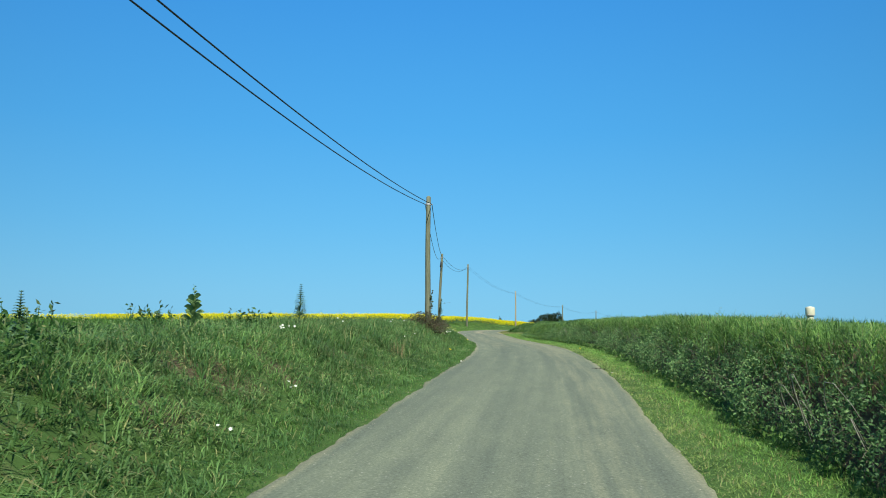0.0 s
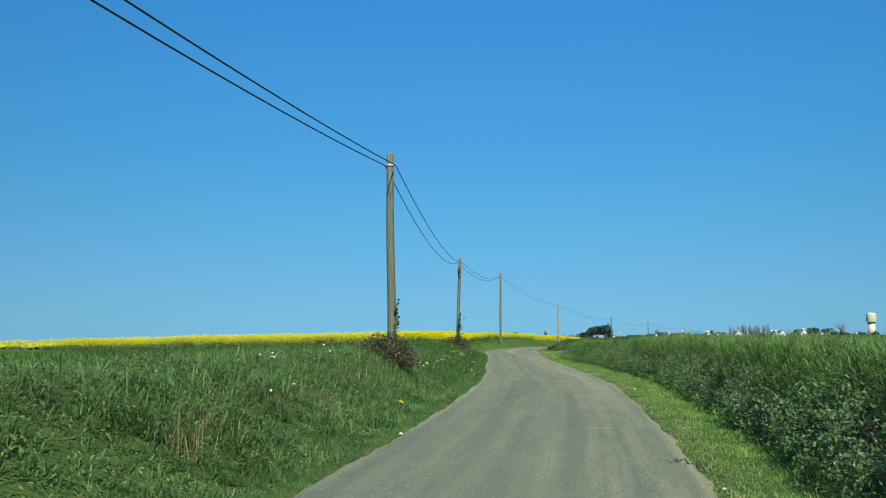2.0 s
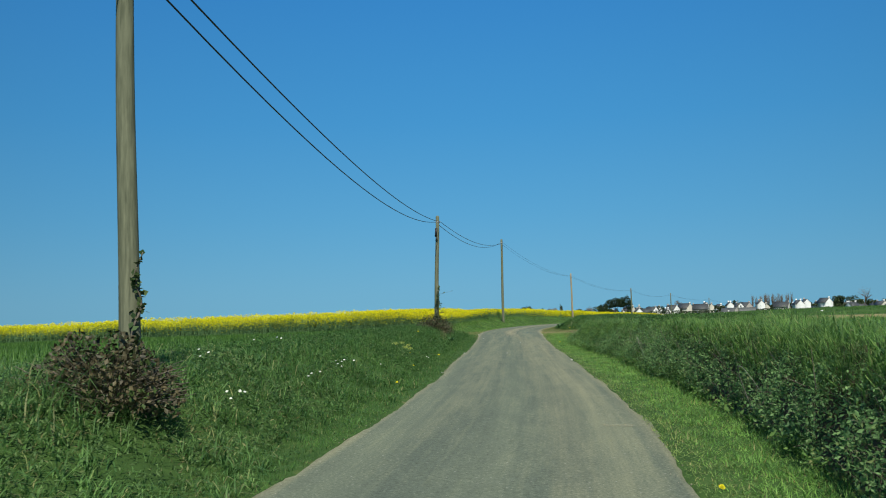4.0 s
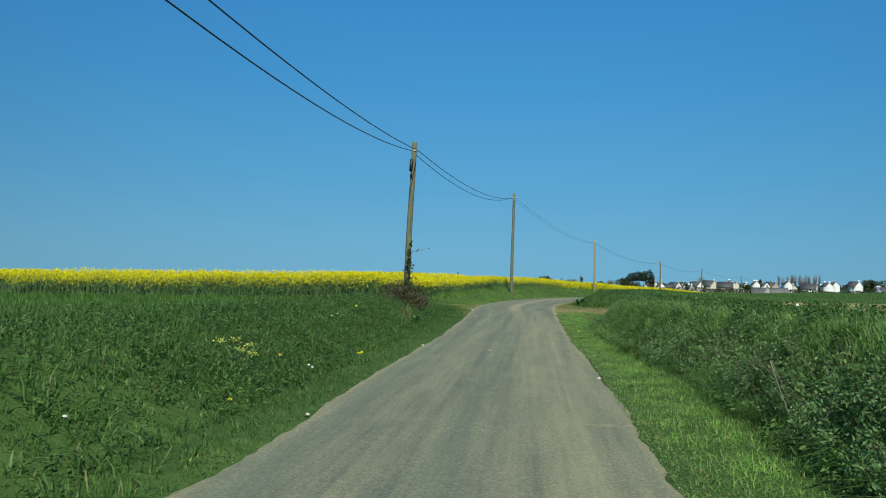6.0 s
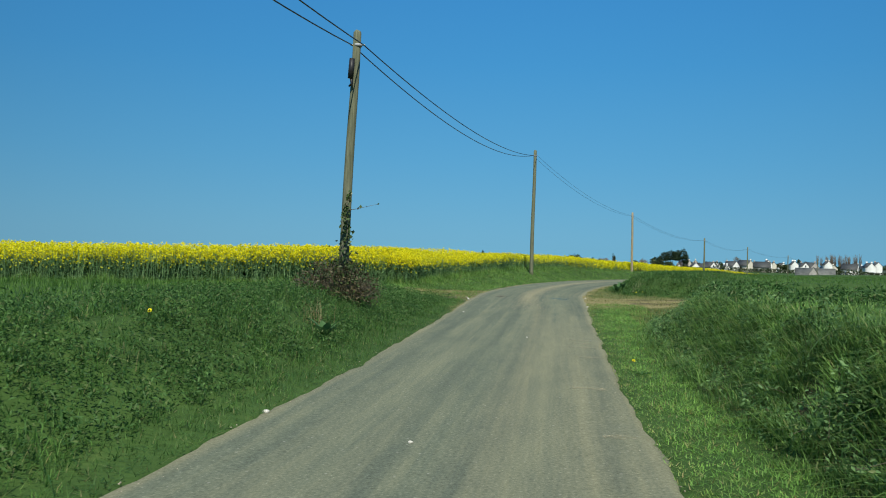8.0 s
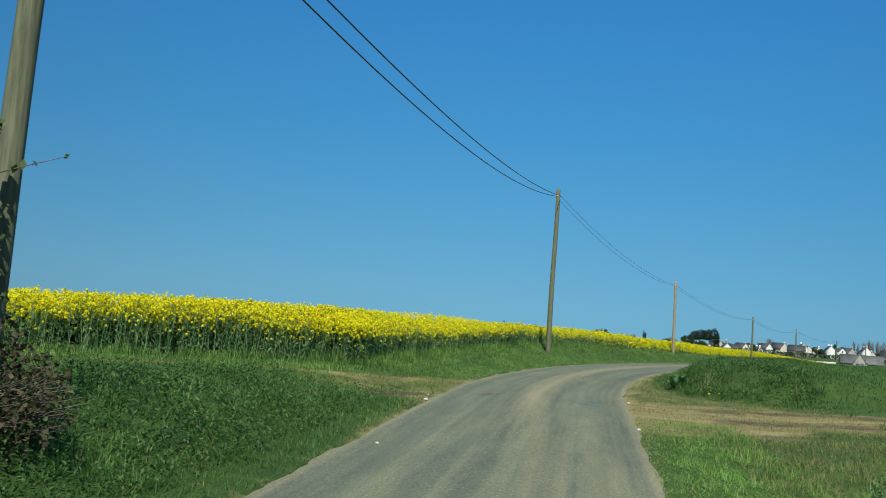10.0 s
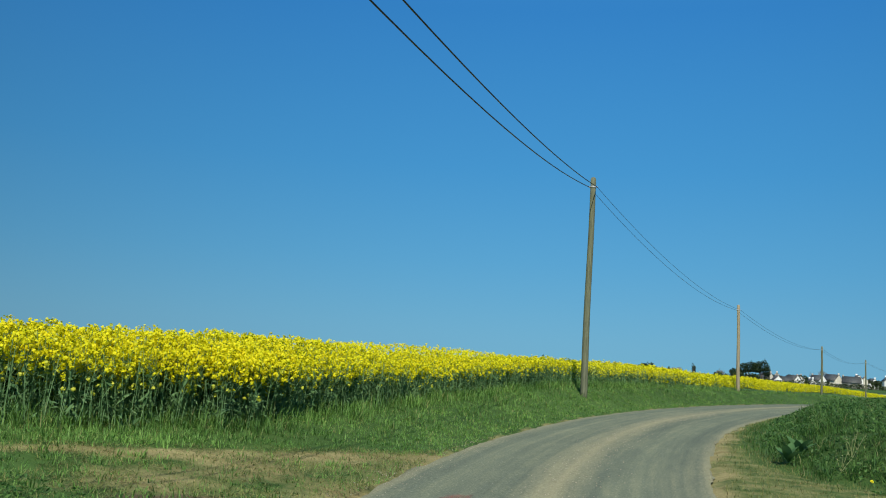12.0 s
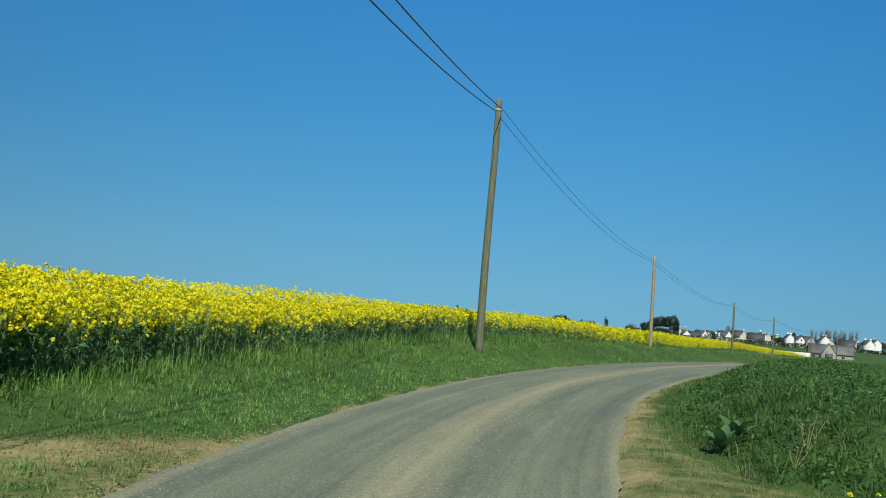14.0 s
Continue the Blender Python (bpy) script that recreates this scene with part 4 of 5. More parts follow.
w5 = leaves(on_ground(x, y, 0.0) + np.stack([0 * x, 0 * x, RNG.uniform(0.03, 0.22, len(x))], 1), 0.065, RNG, 0.5, 0.5)
x, y, u = beside(1, 0.3, 6.0, 94, 135, 230)
k = u > bank_foot(y) - 0.1
b5 = blades(on_ground(x, y, -0.01)[k], 0.13, 0.015, 1.4, RNG, 1)
stuff("bank_weeds", [(*b5, 0), (*g5, 0), (*w5, 1), (*g6, 2)], [M_DARKBANK, M_WEED, M_GRASS], "rough grass and dark weeds on the bank past the gate", "grass")


# ---- rape field ----
def flower_balls(c, radius, size, many, rng):
    """Round flower heads at c: cupped petals that face outwards and up."""
    d = rng.normal(size=(len(c), many, 3)) + np.array([0, 0, 0.35])
    d /= np.linalg.norm(d, axis=2)[..., None]
    t = np.cross(d, rng.normal(size=d.shape))
    t /= np.linalg.norm(t, axis=2)[..., None] + 1e-9
    w = np.cross(d, t)
    r = np.broadcast_to(np.asarray(radius, float), (len(c),))[:, None, None]
    p = c[:, None] + d * r * rng.uniform(0.55, 1.05, (len(c), many, 1)) * np.array([1, 1, 1.15])
    h = size * rng.uniform(0.35, 0.6, (len(c), many, 1))
    v = np.stack([p - t * h, p - w * h * 0.8 - d * h * 0.25, p + t * h, p + w * h * 0.8 - d * h * 0.25], 2).reshape(-1, 3)
    b = 4 * np.arange(len(c) * many)[:, None]
    return v, np.concatenate([b + np.array([[0, 1, 2]]), b + np.array([[0, 2, 3]])], 0)


def twigs(a, b, r):
    """Thin flat side branches from a to b."""
    side = np.cross(b - a, np.array([0.6, 0.8, 0.0]))
    side *= r / (np.linalg.norm(side, axis=1)[:, None] + 1e-9)
    k = 4 * np.arange(len(a))[:, None]
    return np.stack([a - side, a + side, b + side * 0.7, b - side * 0.7], 1).reshape(-1, 3), np.concatenate([k + np.array([[0, 1, 2]]), k + np.array([[0, 2, 3]])], 0)


def rape_plants(x, y, h, heads, petals, leafs, rng, size=0.026, stem=True):
    n = len(x)
    p = on_ground(x, y, -0.02)
    lean = np.stack([rng.normal(0, 0.10, n), rng.normal(0, 0.10, n), np.zeros(n)], 1)
    h = np.broadcast_to(h, (n,))
    top = p + np.array([0, 0, 1.0]) * h[:, None] + lean * h[:, None]
    out = []
    if stem:
        out.append((*rods(p, top, 0.0065, 0.004), 0))
    for j in range(heads):
        if j == 0:
            c = top
        else:
            q = rng.uniform((0.28, 0.28, 0.45, 0.50)[j] if j < 4 else 0.58, 0.78, n) if stem else rng.uniform(0.55, 0.72, n)
            root = p + (top - p) * q[:, None]
            a = rng.uniform(0, 2 * np.pi, n)
            c = root + np.stack([np.cos(a), np.sin(a), 0 * a], 1) * rng.uniform(0.05, 0.17, n)[:, None] + np.array([0, 0, 1.0]) * (h * rng.uniform(0.10, 0.27, n))[:, None]
            if stem:
                out.append((*twigs(root, c, 0.004), 0))
        grow = (1.0 if j == 0 else 0.8) if stem else 1.0
        out.append((*flower_balls(c, 1.05 * size * grow * rng.uniform(0.7, 1.15, n), size * 1.05, petals + (3 if j == 0 else 0), rng), 3 if stem and j == 1 else 1))
    if leafs:
        pp = np.repeat(p, leafs, 0)
        tt = np.repeat(top, leafs, 0)
        q = rng.uniform(0.04, 0.72, len(pp))[:, None]
        c = pp + (tt - pp) * q + rng.normal(0, 0.06, pp.shape)
        out.append((*leaves(c, 0.115, rng, 0.1, 0.30), 2))
    return out


def crop_points(n, x0, x1, y0, y1, lo, hi):
    x, y = RNG.uniform(x0, x1, n), RNG.uniform(y0, y1, n)
    k = inside_crop(x, y, lo)
    if hi is not None:
        k &= ~inside_crop(x, y, hi)
    return x[k], y[k]


def crop_height(x, y):
    return np.interp(x, (-40, -14, -6, -2.5, -1.3, -0.4, 2, 6), (1.16, 1.22, 1.24, 1.24, 1.13, 0.93, 0.85, 0.82)) + 0.10 * (patchy(x, y, 0.35, 3.0) - 0.5) + RNG.normal(0, 0.05, len(x))


chunks = []
m = 3000
x = -1.2 - 28.8 * RNG.uniform(0, 1, m) ** 1.35
y = crop_front(x) + 1.6 * RNG.uniform(0, 1, m) ** 1.1 - 0.05 + 0.25 * np.sin(x * 1.9) * np.sin(x * 0.7)
m = 2400
y2 = 95.5 + 34.5 * RNG.uniform(0, 1, m) ** 1.2
x2 = crop_side(y2) - 1.5 * RNG.uniform(0, 1, m) ** 1.3 + 0.05
x, y = np.append(x, x2), np.append(y, y2)
edge_in = np.minimum(y - crop_front(np.minimum(x, -1.2)), np.maximum(crop_side(y) - x, 0))
tall = crop_height(x, y) * np.interp(edge_in, (0, 0.4, 1.0), (0.88, 0.97, 1.0))
close = (x > -9) & (y < 113)
chunks += rape_plants(x[close], y[close], tall[close], 7, 6, 10, RNG, 0.051)
chunks += rape_plants(x[~close], y[~close], tall[~close], 6, 4, 6, RNG, 0.054)
m = 1100
y2 = RNG.uniform(130, 231, m)
x2 = crop_side(y2) - 1.5 * RNG.uniform(0, 1, m)
x3 = RNG.uniform(-70, -30, m)
y3 = crop_front(x3) + 1.5 * RNG.uniform(0, 1, m)
chunks += rape_plants(np.append(x2, x3), np.append(y2, y3), crop_height(np.append(x2, x3), np.append(y2, y3)), 4, 5, 4, RNG, 0.052)
x, y = crop_points(19000, -32, 12, 88, 132, 1.2, 7)
chunks += rape_plants(x, y, crop_height(x, y), 2, 4, 0, RNG, 0.050, stem=False)
x, y = crop_points(8500, -95, 44, 88, 231, 6, None)
chunks += rape_plants(x, y, crop_height(x, y), 1, 5, 0, RNG, 0.09, stem=False)
m = 30000
x, y = RNG.uniform(-30, 8, m), RNG.uniform(87, 130, m)
k = inside_crop(x, y, 0.10) & ~inside_crop(x, y, 1.5)
x, y = x[k], y[k]
chunks.append((*leaves(on_ground(x, y) + np.stack([0 * x, 0 * x, RNG.uniform(0.1, 0.75, len(x))], 1), 0.14, RNG, 0.2, 0.30), 2))
# the flowering flank of the crop further along the lane
m = 9500
y = RNG.uniform(124, 232, m)
x = crop_side(y) - 1.3 * RNG.uniform(0, 1, m) ** 1.4
up = crop_height(x, y) * (1 - 0.72 * RNG.uniform(0, 1, m) ** 1.5 * step(1.0, 0.2, crop_side(y) - x))
chunks.append((*flower_balls(on_ground(x, y) + np.stack([0 * x, 0 * x, up], 1), 0.075, 0.10, 4, RNG), 1))
# grass growing up among the outermost stems
m = 9000
x = RNG.uniform(-26, -1.0, m)
y = crop_front(x) - 0.30 + 0.75 * RNG.uniform(0, 1, m)
y2 = RNG.uniform(96, 124, m // 2)
x, y = np.append(x, crop_side(y2) + 0.3 - 0.7 * RNG.uniform(0, 1, len(y2))), np.append(y, y2)
chunks.append((*blades(on_ground(x, y, -0.02), 0.34 * (0.4 + 0.9 * patchy(x, y, 1.5, 2.0)), 0.010, 0.6, RNG), 4))
crop = stuff("rapeseed_crop", chunks, [M_RAPE_STEM, M_RAPE_FLOWER, M_RAPE_LEAF, M_RAPE_BUD, M_EDGE], "dense field of rape in bright yellow flower", "crop")

# the closed top of the crop further in
cxs, cys = np.arange(-95, 46, 0.85), np.arange(86, 233, 0.85)
CXg, CYg = np.meshgrid(cxs, cys)
ok = deep = inside_crop(CXg, CYg, 2.2)
CZ = height(CXg, CYg) + np.where(deep, 0.84 + 0.07 * RNG.normal(size=CXg.shape).clip(-1.5, 1.5), 0.25)
tr = grid_tris(len(cxs), len(cys))
tr = tr[ok.ravel()[tr].all(axis=1)]
used = np.unique(tr)
remap = np.zeros(CXg.size, np.int32)
remap[used] = np.arange(len(used))
canopy = new("flower_canopy", tri_mesh("flower_canopy", np.stack([CXg, CYg, CZ], -1).reshape(-1, 3)[used], remap[tr], [M_CANOPY], smooth=True))
canopy.parent = crop
tagged(canopy, "closed yellow flower canopy", kind="stuff")


# ---- bushes, weeds and flowers on the banks ----
def bramble(x, y, rx, rz):
    z0 = float(height(x, y))
    ob = thing("bramble_bush", (x, y, z0), "brown withered bramble heap round the foot of a pole", "bush", "brambles at the poles")
    n = 520
    a = RNG.uniform(0, 2 * np.pi, n)
    r = np.sqrt(RNG.uniform(0, 1, n))
    base = np.stack([np.cos(a) * r * rx * 0.75, np.sin(a) * r * rx * 0.6, RNG.uniform(-0.1, 0.25, n)], 1)
    tip = base + np.stack([np.cos(a) * RNG.uniform(0, 0.4, n), np.sin(a) * RNG.uniform(0, 0.4, n), RNG.uniform(0.1, 0.6, n) * rz * (1.15 - r)], 1)
    part("twig_tangle", rods(base, tip, 0.006, 0.003), M_TWIG, ob)
    m = 3800
    q = RNG.normal(size=(m, 3))
    q /= np.linalg.norm(q, axis=1)[:, None]
    q *= (RNG.uniform(0.25, 1, (m, 1)) ** 0.5) * np.array([rx, rx * 0.85, rz])
    q[:, 2] = np.abs(q[:, 2]) - 0.12 + 0.1 * np.sin(q[:, 0] * 9) * np.sin(q[:, 1] * 7)
    part("leaves", leaves(q, 0.06, RNG, 0.1, 0.6), M_BRAMBLE, ob)


bramble(-0.62, 42.75, 0.85, 0.80)
bramble(-0.26, 79.4, 1.0, 0.95)


def ivy(x0, y0, z0, x1, z1, n, spread):
    ob = thing("ivy_vine", (x0, y0, z0), "dark green ivy climbing the wooden pole", "ivy", "ivy on the poles")
    s = np.linspace(0, 1, 14)
    pts = np.stack([(x1 - x0) * s + 0.09 + 0.03 * np.sin(s * 14), -0.10 + 0.04 * np.cos(s * 11), (z1 - z0) * s], 1)
    part("vine_stem", tube(pts, np.linspace(0.02, 0.006, 14), 6), M_TWIG, ob)
    q = RNG.uniform(0, 1, n) ** 1.6
    c = np.stack([np.interp(q, s, pts[:, 0]), np.interp(q, s, pts[:, 1]), (z1 - z0) * q], 1) + RNG.normal(0, 1, (n, 3)) * np.array([1, 0.7, 0.6]) * (spread * (1.1 - q))[:, None]
    part("leaves", leaves(c, 0.075, RNG, 0.2, 0.8), M_IVY, ob)
    return ob


ob = ivy(-0.18, 79.4, float(height(-0.18, 79.4)) + 0.3, -0.08, 2.75, 420, 0.13)
tw = [np.array(p) for p in ((0.18, -0.1, 1.55), (0.42, -0.15, 1.60), (0.60, -0.18, 1.64), (0.86, -0.2, 1.70))]
part("side_shoot", [(*tube(tw, [0.006, 0.005, 0.004, 0.003], 5), 0), (*leaves(np.array([tw[1], tw[1] + 0.04, tw[2], tw[3]]), 0.07, RNG, 0.2, 0.7), 1)], [M_TWIG, M_IVY], ob)
ivy(-0.49, 43.15, float(height(-0.49, 43.15)) + 0.3, -0.42, 2.3, 120, 0.06)


def leafy_weed(x, y, h, kind, rz=0.0):
    """A tall single weed standing out of the bank."""
    z0 = float(height(x, y))
    names = {"dock": "leafy pale green dock plant rising above the bank grass", "thistle": "tall spiky green thistle rising above the bank grass", "nettle": "low clump of dark nettles in the bank grass"}
    ob = thing(kind + "_plant", (x, y, z0), names[kind], "wild plant", "tall weeds on the bank", rz)
    if kind == "thistle":
        part("stalk", tube([(0, 0, -0.05), (0.01, 0, h * 0.5), (0.02, 0, h)], [0.014, 0.010, 0.004], 6), M_THISTLE, ob)
        # whorls of narrow leaves that rise, arch over and hang
        for k, q in enumerate(np.linspace(0.22, 0.97, 17)):
            reach = float(np.interp(q, (0.2, 0.4, 0.8, 1), (0.20, 0.22, 0.11, 0.03))) * h
            a = RNG.uniform(0, 2 * np.pi, 7)
            root = np.stack([0 * a + 0.02 * q, 0 * a, 0 * a + q * h], 1)
            out = np.stack([np.cos(a), np.sin(a), 0 * a], 1) * reach * RNG.uniform(0.7, 1.1, (7, 1))
            mid = root + 0.6 * out + np.array([0, 0, 0.10 * h * (1.1 - q)])
            tip = root + out + np.array([0, 0, 0.02 * h])
            side = np.stack([-np.sin(a), np.cos(a), 0 * a], 1) * 0.022
            v = np.stack([root, mid - side, mid + side, tip], 1).reshape(-1, 3)
            b = 4 * np.arange(7)[:, None]
            tagged(part("leaf_whorl", (v, np.concatenate([b + np.array([[0, 1, 2]]), b + np.array([[1, 3, 2]])], 0)), M_THISTLE, ob), kind="stuff")
    elif kind == "dock":
        # a few stems with broad wavy leaves standing apart, and a seed stalk
        part("stalk", tube([(0, 0, -0.05), (0.03, 0, h * 0.6), (0.01, 0, h * 1.12)], [0.012, 0.009, 0.004], 6), M_PALE, ob)
        tagged(part("flower_spike", leaves(RNG.normal(size=(40, 3)) * np.array([0.018, 0.018, 0.05]) + np.array([0.015, 0, h * 1.05]), 0.035, RNG, 0.1, 0.6), M_PALE, ob), kind="stuff")
        for k in range(22):
            a, q, ln = k * 2.4, 0.12 + 0.036 * k, 0.26 - 0.006 * k
            rows = []
            for i in range(6):
                t = i / 5
                w = 0.066 * math.sin(math.pi * min(1, t * 0.88 + 0.12)) ** 0.8
                r, z = ln * t * 0.80, q * h + ln * (1.1 * t - 0.65 * t * t)
                for e, cup in ((-1, 0.015), (0, 0.0), (1, 0.015)):
                    rows.append((math.cos(a) * r - math.sin(a) * w * e * 0.8, math.sin(a) * r + math.cos(a) * w * e * 0.8, z + cup + 0.6 * w * e * (-1) ** k))
            part("leaf", (np.array(rows), grid_tris(3, 6)), M_PALE, ob, smooth=True)
    else:
        for k in range(9):
            a = k * 2.4
            foot = np.array((math.cos(a), math.sin(a), 0)) * 0.10 * math.sqrt(k + 0.3)
            tip = foot * 1.25 + np.array((0, 0, h * (0.65 + 0.35 * ((k * 5) % 4) / 3)))
            st = part("stalk", rods([foot], [tip], 0.006, 0.003), M_WEED, ob)
            m = 16
            q = np.repeat(np.linspace(0.25, 1, m // 2), 2)
            c = foot + (tip - foot) * q[:, None] + RNG.normal(0, 0.022, (m, 3))
            tagged(part("leaves", leaves(c, 0.085, RNG, 0.3, 0.42), M_WEED, st), kind="stuff")


for row in ((-2.87, 26.7, 0.92, "thistle"), (-3.94, 22.6, 0.64, "dock"), (-4.3, 21.4, 0.46, "nettle"), (-4.05, 21.1, 0.40, "nettle"), (-3.43, 23.9, 0.36, "nettle"), (-3.25, 24.6, 0.36, "nettle"), (-3.7, 15.9, 0.50, "nettle"), (-4.0, 16.9, 0.50, "nettle"), (-3.5, 15.4, 0.42, "nettle"), (-3.85, 16.3, 0.60, "thistle")):
    leafy_weed(*row)


def umbel(x, y, h):
    z0 = float(height(x, y))
    ob = thing("alexanders_plant", (x, y, z0), "yellow-green umbel plant flowering on the grassy bank", "wild plant")
    tops = [np.array((0.0, 0, h)), np.array((0.16, 0.05, h * 0.88)), np.array((-0.16, -0.04, h * 0.97)), np.array((0.10, -0.1, h * 0.78)), np.array((0.22, -0.04, h * 0.72))]
    part("stalks", rods([np.array((0, 0, 0.0))] + [np.array((0, 0, h * 0.4))] * 4, tops, 0.008, 0.004), M_PALE, ob)
    for t in tops:
        q = RNG.normal(size=(44, 3)) * np.array([0.034, 0.034, 0.016]) + t
        tagged(part("flower_head", leaves(q, 0.028, RNG, 0.6, 0.9), M_UMBEL, ob), kind="stuff")
    q = RNG.normal(size=(40, 3)) * np.array([0.14, 0.14, 0.10]) + np.array([0, 0, h * 0.4])
    part("leaves", leaves(q, 0.09, RNG, 0.5, 0.5), M_PALE, ob)


umbel(0.6, 58.3, 0.50)


def burdock(x, y, rz):
    """Large pointed basal leaves."""
    z0 = float(height(x, y))
    ob = thing("burdock_plant", (x, y, z0), "young plant with large pointed green leaves on the bank", "wild plant", "", rz)
    for k in range(6):
        a, tilt, ln = k * 1.05 + 0.3, 0.10 + 0.20 * ((k * 7) % 3), 0.30 + 0.06 * ((k * 5) % 3)
        rows = []
        for i in range(7):
            s = i / 6
            w = 0.078 * math.sin(math.pi * min(1, s * 0.9 + 0.12)) ** 0.8
            r, z = ln * s * math.sin(tilt + 0.5 * s), 0.06 + ln * s * math.cos(tilt + 0.5 * s)
            for e, cup in ((-1, 0.02), (0, 0.0), (1, 0.02)):
                rows.append((math.cos(a) * r - math.sin(a) * w * e, math.sin(a) * r + math.cos(a) * w * e, z + cup))
        part("leaf", (np.array(rows), grid_tris(3, 7)), M_BURDOCK, ob, smooth=True)


burdock(0.88, 74.2, 110)
burdock(7.2, 99.6, 50)
burdock(6.95, 99.1, 170)


def straw_tuft(x, y):
    ob = thing("dry_grass_tuft", (x, y, float(height(x, y))), "tuft of dry straw-coloured grass in the bank", "grass tuft")
    p = RNG.normal(0, 0.12, (46, 3)) * np.array([1, 1, 0])
    tagged(part("straw", blades(p, 0.48, 0.005, 0.6, RNG), M_STRAW, ob), kind="stuff")


straw_tuft(0.5, 75)
straw_tuft(-0.95, 29.3)


def dry_stalks(x, y, h):
    ob = thing("dry_flower_stalks", (x, y, float(height(x, y))), "pale dry flower stalks standing out of the bank", "wild plant")
    tops = [np.array((0.10, 0, h)), np.array((-0.06, 0.03, h * 0.62)), np.array((0.20, 0.02, h * 0.86)), np.array((0.02, -0.03, h * 0.75))]
    part("stalks", rods([np.array((0, 0, 0.0))] * 4, tops, 0.007, 0.004), M_STRAWPALE, ob)
    for t in tops:
        q = RNG.normal(size=(12, 3)) * np.array([0.02, 0.02, 0.04]) + t
        tagged(part("seed_head", leaves(q, 0.024, RNG, 0.2, 0.5), M_STRAWPALE, ob), kind="stuff")


dry_stalks(7.75, 98.4, 0.46)
dry_stalks(7.55, 98.1, 0.34)


def flower_disc(r, petals, cup, layers=1):
    """A round head of petals as one closed sheet."""
    vs, fs = [], []
    for q in range(layers):
        rr, base = r * (1 - 0.3 * q), len(vs)
        vs.append((0, 0, 0.012 * q))
        for i in range(2 * petals):
            a = math.pi * i / petals + q * 0.4
            k = rr if i % 2 == 0 else rr * 0.72
            vs.append((math.cos(a) * k, math.sin(a) * k, 0.012 * q + cup * k))
        fs += [(base, base + 1 + i, base + 1 + (i + 1) % (2 * petals)) for i in range(2 * petals)]
    return np.array(vs), np.array(fs)


def dandelion(x, y, n=1):
    ob = thing("dandelion", (x, y, float(height(x, y))), "yellow dandelion in bloom in the verge grass", "flower", "dandelions in the verge")
    for k in range(n):
        c = np.array((RNG.normal(0, 0.07), RNG.normal(0, 0.07), 0.15 + RNG.uniform(0, 0.05)))
        st = part("stalk", rods([c * np.array([0.3, 0.3, 0])], [c], 0.004), M_PALE, ob)
        vv, ff = flower_disc(0.03, 10, 0.35, 3)
        part("flower_head", (vv @ np.array(Euler((RNG.normal(0.35, 0.2), RNG.normal(0, 0.2), 0)).to_matrix()).T + c, ff), M_DANDELION, st)
    for k in range(5):
        a = k * 1.3
        part("leaf", (np.array([(0, 0, 0.01), (0.08, 0.022, 0.05), (0.15, 0, 0.04), (0.08, -0.022, 0.05)]) @ np.array(Euler((0, 0, a)).to_matrix()).T, np.array([(0, 1, 2), (0, 2, 3)])), M_WEED, ob)


for x, y, n in ((0.35, 37, 2), (1.2, 64, 3), (5.67, 72.7, 1), (1.05, 56.8, 1), (1.34, 51.4, 1), (-0.2, 70.2, 1), (0.61, 60.5, 1), (5.05, 40.9, 1), (7.64, 96.2, 2)):
    dandelion(x, y, n)


def daisies(x, y, n, spread):
    ob = thing("white_flower_clump", (x, y, float(height(x, y))), "small clump of white flowers in the bank grass", "flower", "white flowers on the bank")
    for k in range(n):
        p = np.array((RNG.normal(0, spread), RNG.normal(0, spread), 0.0))
        t = p + np.array((RNG.normal(0, 0.02), RNG.normal(0, 0.02), RNG.uniform(0.2, 0.34)))
        st = part("stalk", rods([p], [t], 0.003), M_WEED, ob)
        vv, ff = flower_disc(0.022, 6, 0.2)
        part("flower_head", (vv @ np.array(Euler((RNG.normal(0.5, 0.3), RNG.normal(0, 0.3), 0)).to_matrix()).T + t, ff), M_WHITE, st)


for x, y, n in ((-2.59, 23.3, 7), (-1.25, 38.5, 3), (-1.39, 34.7, 4), (0.15, 44.6, 4), (0.32, 48, 5), (-0.86, 32.7, 2), (-1.86, 19.9, 3), (-2.1, 28.1, 2), (0.33, 50.6, 8), (0.73, 54.2, 1), (1.01, 60.2, 2), (-1.06, 51.2, 3), (-0.77, 46.1, 3), (0.1, 66.5, 2), (-2, 16.8, 2), (7.71, 60, 1), (8.3, 48, 1), (8.6, 56, 1), (9.2, 58.5, 1), (8.2, 62.5, 1), (9.8, 61, 2)):
    daisies(x, y, n, 0.13)


